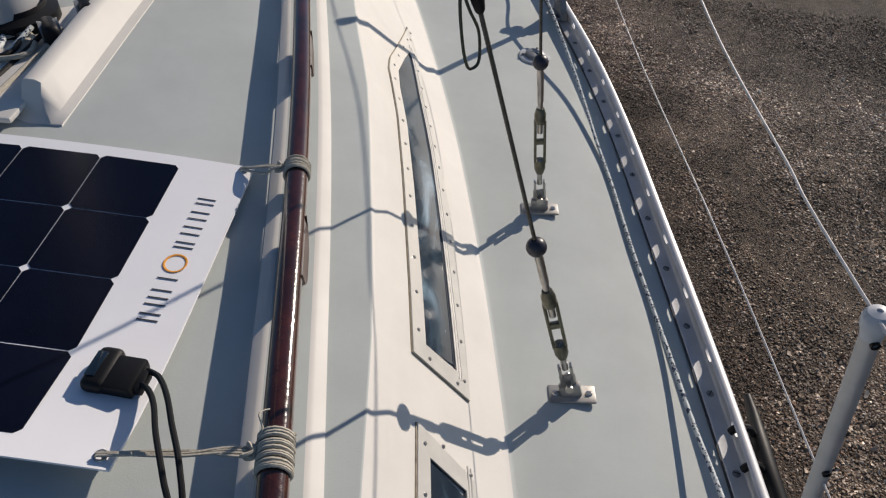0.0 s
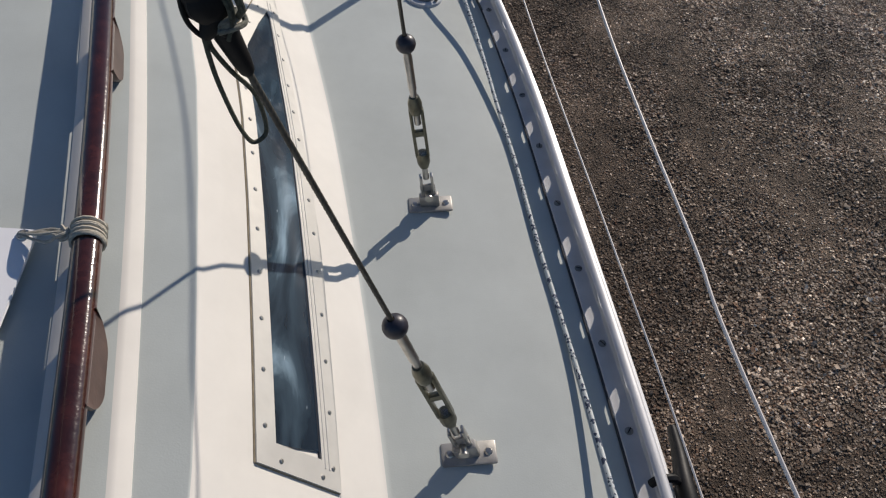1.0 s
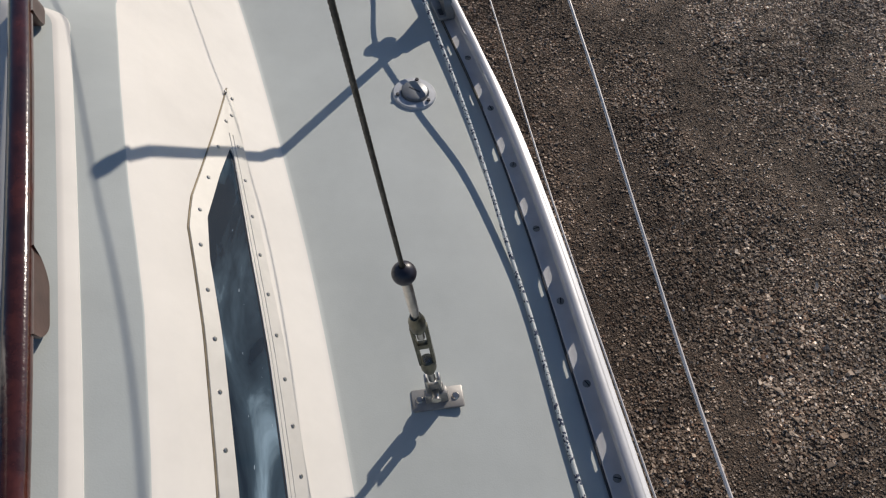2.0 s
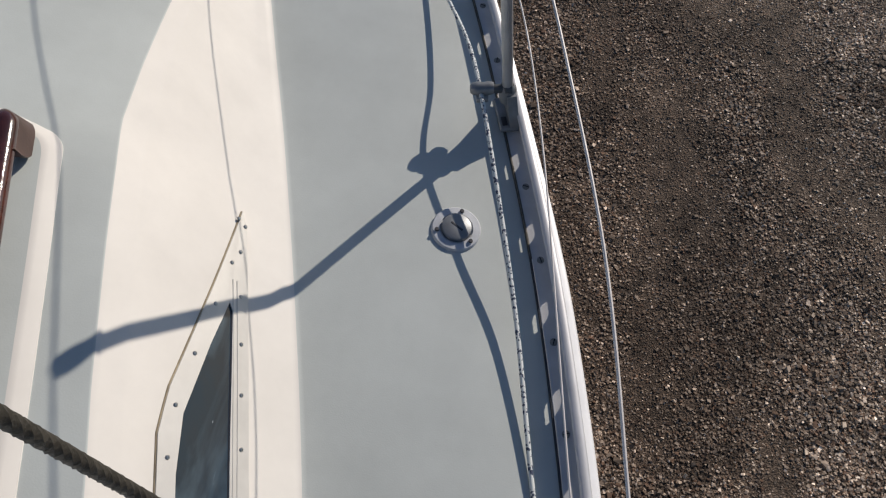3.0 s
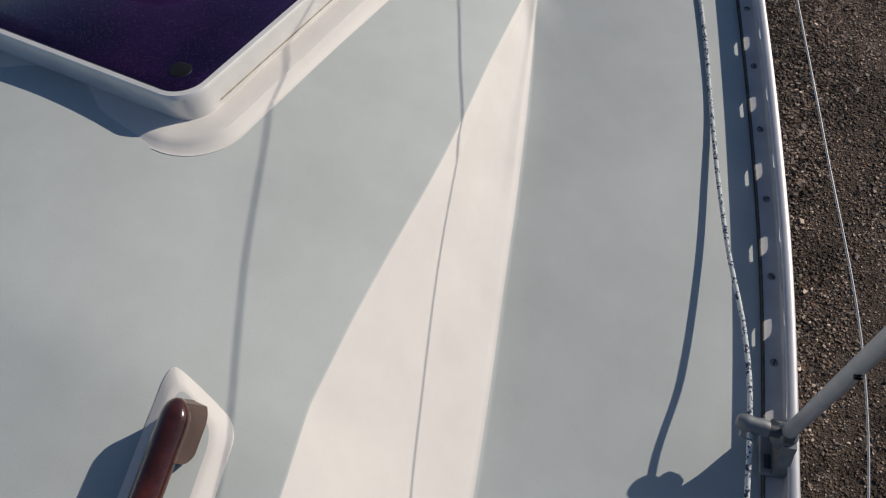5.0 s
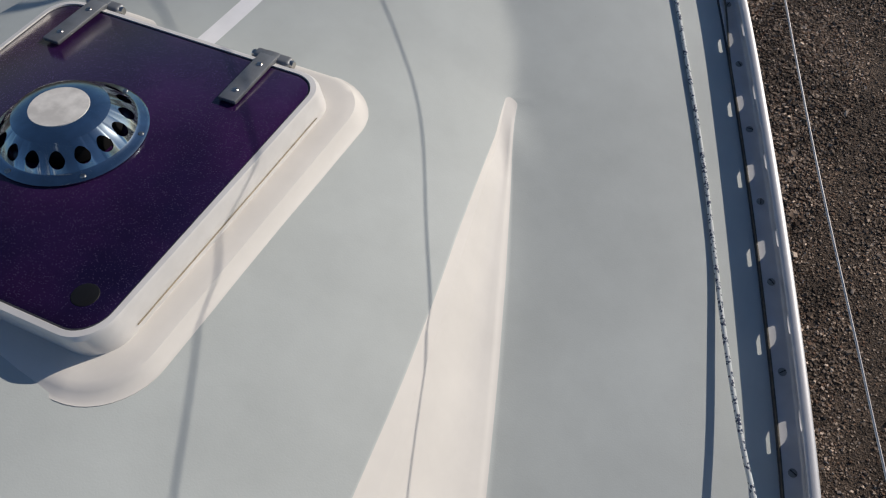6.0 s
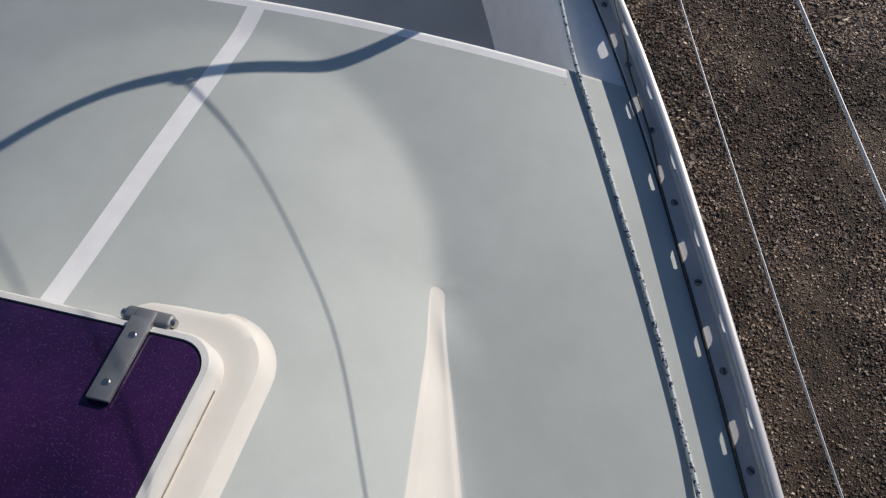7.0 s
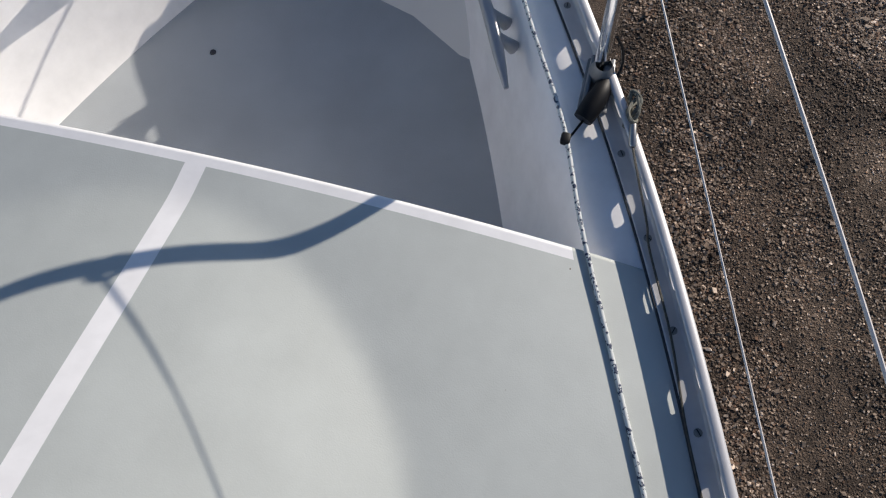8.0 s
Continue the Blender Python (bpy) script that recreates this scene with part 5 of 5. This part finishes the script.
# ---- pulpit ----
def build_pulpit():
    ob = thing("pulpit", "stainless tube pulpit at the bow", "pulpit")
    for sgn in (1, -1):
        leg = [(x, y - 0.115 * max(0.0, z - 0.25), z) for x, y, z in ((0.600, 3.835, 0.045), (0.586, 3.868, 0.232), (0.576, 3.912, 0.358), (0.514, 4.014, 0.476), (0.479, 4.112, 0.587), (0.463, 4.114, 0.677), (0.492, 4.12, 0.767), (0.47, 4.24, 0.825), (0.34, 4.58, 0.84), (0.15, 4.80, 0.845), (0, 4.86, 0.846))]
        part("tube", tube(smooth_path([(CX + sgn * x, y, z) for x, y, z in leg], 8), 0.0125, 14), CHROME, ob)
        part("front_leg", tube(smooth_path([(CX + sgn * 0.20, 4.46, 0.065), (CX + sgn * 0.21, 4.54, 0.45), (CX + sgn * 0.22, 4.65, 0.845)], 6), 0.0125, 14), CHROME, ob)
        m = Matrix.Translation((CX + sgn * 0.600, 3.835, 0.04))
        part("foot", join(box((0.050, 0.105, 0.010), m @ Matrix.Translation((0, -0.006, 0.006)), 0.004), box((0.007, 0.085, 0.030), m @ Matrix.Translation((-0.017, -0.008, 0.022)), 0.003), box((0.007, 0.085, 0.030), m @ Matrix.Translation((0.017, -0.008, 0.022)), 0.003),
                          lathe([(0.021, 0.01), (0.020, 0.048), (0.0140, 0.060)], m, 18)), ALUGREY, ob, "cast grey foot with two ribs")
    # black fitting clamped at the leg's foot, with its lashing to the rope
    boot = smooth_path([(0.547, 3.820, 0.072), (0.542, 3.796, 0.074), (0.533, 3.770, 0.068), (0.524, 3.748, 0.060)], 5)
    n = len(boot)
    part("fairlead", join(tube(boot, [0.010 + 0.0085 * math.sin(math.pi * (0.14 + 0.58 * i / (n - 1))) for i in range(n)], 16), box((0.040, 0.018, 0.018), Matrix.Translation((0.551, 3.822, 0.066)) @ Matrix.Rotation(0.12, 4, "Z"), 0.008, 3)), BLACK, ob, "black plastic fairlead")
    part("tail", tube(smooth_path([(0.561, 3.824, 0.076), (0.567, 3.845, 0.092), (0.560, 3.858, 0.118), (0.545, 3.862, 0.140)], 5), 0.0026, 6), BLACK, ob, "black cord")
    # eye on the leg where the lower wire ends
    ring = basis((0.424, 3.990, 0.500), (0.5, 0.8, 0.3))
    part("eye", tube([ring @ Vector((0.015 * math.cos(a), 0.015 * math.sin(a), 0)) for a in np.linspace(0, 2 * math.pi, 20, endpoint=False)], 0.0042, 8, closed=True), CHROME, ob)


build_pulpit()


# ---- furling line along the deck edge ----
def build_rope():
    pts = [(1.350, 0.2, 0.09), (1.326, 0.5, 0.062), (1.301, 0.726, 0.034), (1.287, 0.835, 0.020), (1.271, 0.983, 0.007), (1.253, 1.115, 0.001), (1.229, 1.275, 0), (1.203, 1.48, 0), (1.180, 1.62, 0.003), (1.142, 1.85, 0.022), (1.098, 2.05, 0.050), (1.044, 2.276, 0.074),
           (1.006, 2.42, 0.050), (0.945, 2.57, 0.024), (0.888, 2.72, 0.009), (0.835, 2.87, 0), (0.776, 3.03, 0), (0.711, 3.191, 0), (0.631, 3.381, 0), (0.553, 3.565, 0.002), (0.496, 3.725, 0.002), (0.415, 3.881, 0.004), (0.31, 4.07, 0.02), (0.13, 4.33, 0.05), (-0.04, 4.55, 0.10)]
    pts = [(x, y, deck_z(x, y) + 0.0042 + z) for x, y, z in pts]
    tagged(part("furling_line", tube(smooth_path(pts, 10), 0.0040, 10), ROPE), "white braided rope with dark blue flecks along the deck edge", "rope")
    ob = thing("fairlead_block", "small grey fairlead block on the stanchion foot", "block")
    c = Vector((1.044, 2.279, deck_z(1.044, 2.279) + 0.078))
    ax = Vector((1, 0.12, 0.05)).normalized()
    across = basis(c + Vector((0.002, 0, 0.003)), ax)
    part("barrel", lathe([(0, -0.022), (0.007, -0.0215), (0.0118, -0.016), (0.0130, -0.006), (0.0112, 0.004), (0.0128, 0.012), (0.0110, 0.022), (0, 0.023)], across, 20), ALUGREY, ob, "grey plastic barrel")
    part("saddle", lathe([(0, -0.012), (0.009, -0.011), (0.0105, 0.0), (0.009, 0.011), (0, 0.012)], basis(c + Vector((0.004, -0.006, -0.015)), ax), 16), ALUGREY, ob)
    part("arm", lathe([(0.0085, 0.0), (0.0085, 0.020), (0.0125, 0.024), (0.0125, 0.036), (0, 0.037)], basis(c + ax * 0.022, ax), 16), SOOT, ob, "dark grey clamp arm")


build_rope()


# ---- deck filler ----
def build_filler(x, y):
    ob = thing("deck_filler", "round grey metal deck filler cap with a slot", "filler cap")
    n = Vector((-(deck_z(x + 0.02, y) - deck_z(x - 0.02, y)) / 0.04, 0, 1))
    m = basis((x, y, deck_z(x, y)), n)
    part("flange", lathe([(0.0445, -0.002), (0.0442, 0.003), (0.042, 0.0055), (0.0300, 0.0068), (0.0285, 0.0040), (0.0275, 0.0040)], m, 40), CAPS, ob)
    part("cap", lathe([(0.0270, 0.004), (0.0265, 0.0120), (0.0245, 0.0135), (0, 0.0138)], m, 36), ALUGREY, ob, "dull grey cap")
    part("slot", box((0.026, 0.0042, 0.002), m @ Matrix.Translation((0, 0, 0.0132)) @ Matrix.Rotation(radians(-32), 4, "Z"), 0.0006), SEAL, ob)
    for a in (80, 195, 320):
        q = m @ Matrix.Translation((0.0355 * math.cos(radians(a)), 0.0355 * math.sin(radians(a)), 0.0098))
        part("screw", lathe([(0, 0.001), (0.0035, 0.0006), (0.0042, -0.002)], q, 10), SEAL, ob)


build_filler(1.026, 2.018)


# ---- fore hatch ----
def build_hatch():
    ob = thing("fore_hatch", "closed purple acrylic hatch in a pale metal frame", "hatch")
    front, back = 2.806, 2.285
    lid_z = lambda y: 0.266 + (2.78 - y) * 0.2
    def rrect(x1, ya, yb, r, n=6):
        pts = []
        for cx, cy, a0 in ((CX + x1 - r, yb - r, 0), (CX - x1 + r, yb - r, 90), (CX - x1 + r, ya + r, 180), (CX + x1 - r, ya + r, 270)):
            for k in range(n + 1):
                a = radians(a0 + 90 * k / n)
                x, y = cx + r * math.cos(a), cy + r * math.sin(a)
                pts.append((CX + (x - CX) * (1 - 0.11 * (2.84 - y)), y))
        return pts
    def stack(rings, cap=True):
        bm = bmesh.new()
        vs = [[bm.verts.new(p) for p in r] for r in rings]
        n = len(vs[0])
        for a, b in zip(vs, vs[1:]):
            for k in range(n):
                bm.faces.new((a[k], a[(k + 1) % n], b[(k + 1) % n], b[k]))
        if cap:
            bm.faces.new(vs[-1])
        bmesh.ops.recalc_face_normals(bm, faces=bm.faces[:])
        return bm
    # moulded base that rises from the roof
    def on_roof(p, up):
        return [(x, y, roof_z(x, y) + up) for x, y in p]
    def at_lid(p, dz):
        return [(x, y, lid_z(y) + dz) for x, y in p]
    outer = rrect(0.313, 2.222, 2.869, 0.085, 10)
    o2, o3, o4 = rrect(0.308, 2.227, 2.865, 0.084, 10), rrect(0.297, 2.243, 2.855, 0.076, 10), rrect(0.282, 2.259, 2.838, 0.068, 10)
    o5 = rrect(0.264, 2.274, 2.824, 0.057, 10)
    def ledge(p, f):
        out = []
        for x, y in p:
            r = roof_z(x, y)
            h = max(lid_z(y) - 0.046 - r, 0.007 + 0.05 * max(0.0, 2.5 - y) * 0.2)
            out.append((x, y, r + h * f))
        return out
    base = stack([on_roof(outer, -0.006), on_roof(outer, 0.001), ledge(o2, 0.10), ledge(rrect(0.301, 2.236, 2.860, 0.080, 10), 0.62), ledge(o3, 0.92), ledge(rrect(0.291, 2.249, 2.848, 0.074, 10), 1.0), ledge(o4, 1.06), ledge(o5, 1.10), ledge(rrect(0.2, 2.34, 2.75, 0.05, 10), 1.1)])
    tagged(part("hatch_plinth", base, WHITE), "cream moulded plinth under the hatch", "moulding", kind="structure")
    w = 0.254
    f0, f1 = rrect(w + 0.006, back - 0.006, front + 0.006, 0.05, 10), rrect(w + 0.004, back - 0.004, front + 0.004, 0.049, 10)
    f2, f3 = rrect(w, back, front, 0.047, 10), rrect(w - 0.0075, back + 0.0075, front - 0.0075, 0.042, 10)
    f4 = rrect(w - 0.0095, back + 0.0095, front - 0.0095, 0.041, 10)
    part("frame", stack([at_lid(f0, -0.052), at_lid(f1, -0.004), at_lid(f2, 0.002), at_lid(f3, 0.003), at_lid(f4, -0.003)], False), HATCHFRAME, ob, "pale satin metal frame")
    part("gasket", tube([Vector((x, y, lid_z(y) + 0.0)) for x, y in f4], 0.0014, 6, closed=True), SEAL, ob)
    lid = part("lid", stack([at_lid(f4, -0.008), at_lid(rrect(w - 0.010, back + 0.010, front - 0.010, 0.04, 10), 0.0), at_lid(rrect(w - 0.013, back + 0.013, front - 0.013, 0.038, 10), 0.002)]), ACRYLIC, ob, "dark purple acrylic lid")
    slope = math.atan(0.2)
    plane = lambda x, y, up=0.0: Matrix.Translation((x, y, lid_z(y) + 0.002)) @ Matrix.Rotation(-slope, 4, "X") @ Matrix.Translation((0, 0, up))
    part("seam", tube([Vector((CX + (w + 0.0066) * (1 - 0.11 * (2.84 - y)), y, lid_z(y) - 0.034)) for y in np.linspace(2.34, 2.75, 9)], 0.0009, 5), STAIN, ob)
    for x in (0.0825, -0.243):
        hinge = part("hinge", join(box((0.030, 0.118, 0.007), plane(x, 2.754, 0.005), 0.002), box((0.030, 0.030, 0.018), plane(x, 2.812, -0.003), 0.005)), ALUGREY, ob, "grey hinge strap")
        part("knuckle", box((0.066, 0.022, 0.020), plane(x + 0.003, 2.818, -0.006), 0.006, 3), ALUGREY, hinge)
        part("pin", lathe([(0, -0.037), (0.0058, -0.037), (0.0068, -0.034), (0.0068, 0.034), (0.0058, 0.037), (0, 0.037)], plane(x + 0.003, 2.818, -0.004) @ Matrix.Rotation(radians(90), 4, "Y"), 14), STEEL, hinge, "bright steel pin")
        for y in (2.785, 2.719):
            part("screw", join(lathe([(0, 0.0012), (0.004, 0.001), (0.006, -0.001)], plane(x, y, 0.0088), 14), box((0.007, 0.0012, 0.001), plane(x, y, 0.0098) @ Matrix.Rotation(0.8, 4, "Z"))), STEEL, hinge)
    for x in (CX + 0.187, CX - 0.187):
        part("knob", lathe([(0.017, 0.0), (0.0165, 0.002), (0.013, 0.0036), (0, 0.004)], plane(x, 2.341) @ Matrix.Diagonal((1, 1, 0.35, 1)), 20), BLACK, ob, "dark round catch under the lid")
    # solar vent in the middle
    vent = thing("roof_vent", "domed polished steel vent with round holes on the hatch", "vent")
    vm = plane(-0.080, 2.552) @ Matrix.Diagonal((1.09, 1.09, 1.0, 1))
    part("rim", lathe([(0.099, 0.0), (0.0995, 0.0035), (0.096, 0.0060), (0.090, 0.0066), (0.086, 0.010)], vm, 56), DOME, vent)
    # dome wall with holes: a ring of posts between two bands
    bm = bmesh.new()
    N, per = 16, 22
    prof = lambda h: 0.086 - 0.026 * h ** 1.5
    ring_z = lambda h: 0.010 + 0.030 * h
    for k in range(N):
        for j in range(per):
            a0, a1 = (k + j / per) * 2 * math.pi / N, (k + (j + 1) / per) * 2 * math.pi / N
            def hole(u):
                q = (u - 0.5) / 0.30
                return 0.29 * math.sqrt(max(0.0, 1 - q * q))
            ha, hb = hole(j / per), hole((j + 1) / per)
            P = lambda a, h: bm.verts.new((prof(h) * math.cos(a), prof(h) * math.sin(a), ring_z(h)))
            bm.faces.new([P(a0, 0), P(a1, 0), P(a1, 0.5 - hb), P(a0, 0.5 - ha)])
            bm.faces.new([P(a0, 0.5 + ha), P(a1, 0.5 + hb), P(a1, 1), P(a0, 1)])
    bmesh.ops.remove_doubles(bm, verts=bm.verts[:], dist=0.00005)
    bmesh.ops.transform(bm, matrix=vm, verts=bm.verts[:])
    bmesh.ops.recalc_face_normals(bm, faces=bm.faces[:])
    part("dome_wall", bm, DOME, vent)
    part("dome", lathe([(0.060, 0.0400), (0.052, 0.0440), (0.040, 0.0465), (0.037, 0.0468)], vm, 48), DOME, vent)
    part("inner_drum", lathe([(0.066, 0.004), (0.060, 0.036), (0, 0.037)], vm, 32), BLACK, vent, "dark inside of the vent")
    part("disc", lathe([(0.0375, 0.0460), (0.0370, 0.0478), (0, 0.0482)], vm, 40), CHALK, vent, "crazed white plastic disc")
    for k in range(6):
        a = radians(20 + 60 * k)
        part("screw", lathe([(0, 0.0020), (0.003, 0.0016), (0.004, 0)], vm @ Matrix.Translation((0.093 * math.cos(a), 0.093 * math.sin(a), 0.0060)), 10), STEEL, vent)


HATCHFRAME = material("satin_pale_frame", (0.74, 0.72, 0.69), 0.32, 0.15, vary=0.10, scale=25.0, bump=0.05, fine=200)
CHALK = material("crazed_white_plastic", (0.72, 0.70, 0.66), 0.6, vary=0.3, scale=45.0, bump=0.2, fine=120, detail=10.0)
build_hatch()


# ---- bow fittings ----
def build_cleat(sgn):
    ob = thing("mooring_cleat", "tapered grey metal mooring cleat at the well side", "cleat", "bow cleats")
    over = lambda p: (p[0] if sgn > 0 else 2 * CX - p[0], p[1], p[2])
    pts = [(0.384, 3.828, -0.016), (0.360, 3.878, -0.004), (0.332, 3.940, 0.002), (0.296, 4.015, -0.004), (0.272, 4.065, -0.016)]
    path = smooth_path([over(p) for p in pts], 5)
    n = len(path)
    part("horn_bar", tube(path, [0.005 + 0.008 * math.sin(math.pi * i / (n - 1)) for i in range(n)], 12), ALUGREY2, ob)
    for y, x in ((3.920, 0.342), (3.970, 0.318)):
        part("leg", tube([over(p) for p in ((x, y, 0.006), (x + 0.018, y + 0.006, -0.012), (x + 0.035, y + 0.010, -0.030))], [0.010, 0.010, 0.014], 10), ALUGREY2, ob)


build_cleat(1)
build_cleat(-1)


def build_guardwire_end():
    ob = thing("guard_wire_lashing", "grey cord lashing at a wire end on the toe rail", "lashing")
    c = Vector((0.599, 3.779, 0.085))
    loops = [c + Vector((0.010 * math.sin(2.1 * i), 0.031 * math.cos(1.3 * i) - 0.008, 0.012 * math.sin(1.7 * i + 0.4))) for i in range(18)]
    part("knot", tube(smooth_path(loops, 5), 0.0032, 6), BIGHT, ob)
    part("ferrule", turned([(0, 0), (0.0062, 0), (0.0062, 0.92), (0.004, 1), (0, 1)], (0.603, 3.738, 0.090), (0.608, 3.698, 0.089), 10), STEEL, ob)
    run = [(0.608, 3.700, 0.089), (0.627, 3.645, 0.084), (0.655, 3.585, 0.062), (0.668, 3.550, 0.047), (rail_x(3.42) - 0.008, 3.42, 0.040)] + [(rail_x(y) - 0.0165, y, rail_z(y) + 0.0035) for y in np.arange(3.3, 1.9, -0.12)]
    part("wire", tube(smooth_path(run, 6), 0.0020, 6), WIRE, ob)
    clip = thing("rope_clip", "small black clip and cord on the rope", "clip")
    part("clip", box((0.016, 0.020, 0.014), Matrix.Translation((0.503, 3.702, deck_z(0.503, 3.702) + 0.008)), 0.004), BLACK, clip)
    part("cord", tube(smooth_path([(0.503, 3.702, 0.045), (0.513, 3.722, 0.050), (0.526, 3.750, 0.056)], 6), 0.0022, 6), BLACK, clip)
    drain = thing("drain_hole", "small dark drain hole in the well floor", "drain")
    part("hole", lathe([(0.0075, 0.0), (0.0070, 0.0012), (0, 0.0012)], Matrix.Translation((-0.304, 3.949, -0.2995)), 14), SEAL, drain)


build_guardwire_end()


def build_outboard_block():
    ob = thing("snatch_block", "black plastic snatch block hooked outboard on the toe rail", "block")
    pts = [(1.402, 0.935, -0.012), (1.402, 0.890, -0.008), (1.398, 0.840, 0.000), (1.398, 0.780, 0.004), (1.404, 0.720, 0.000), (1.412, 0.640, -0.006)]
    path = smooth_path(pts, 6)
    n = len(path)
    part("body", tube(path, [0.007 + 0.009 * min(1.0, 2.2 * i / n) for i in range(n)], 12), BLACK, ob)
    for y in (0.843, 0.776):
        part("hook", tube(smooth_path([(1.386, y, 0.010), (1.372, y - 0.004, 0.030), (rail_x(y) + 0.012, y - 0.006, 0.030), (rail_x(y) + 0.004, y - 0.008, 0.020)], 5), 0.0065, 8), BLACK, ob)


build_outboard_block()
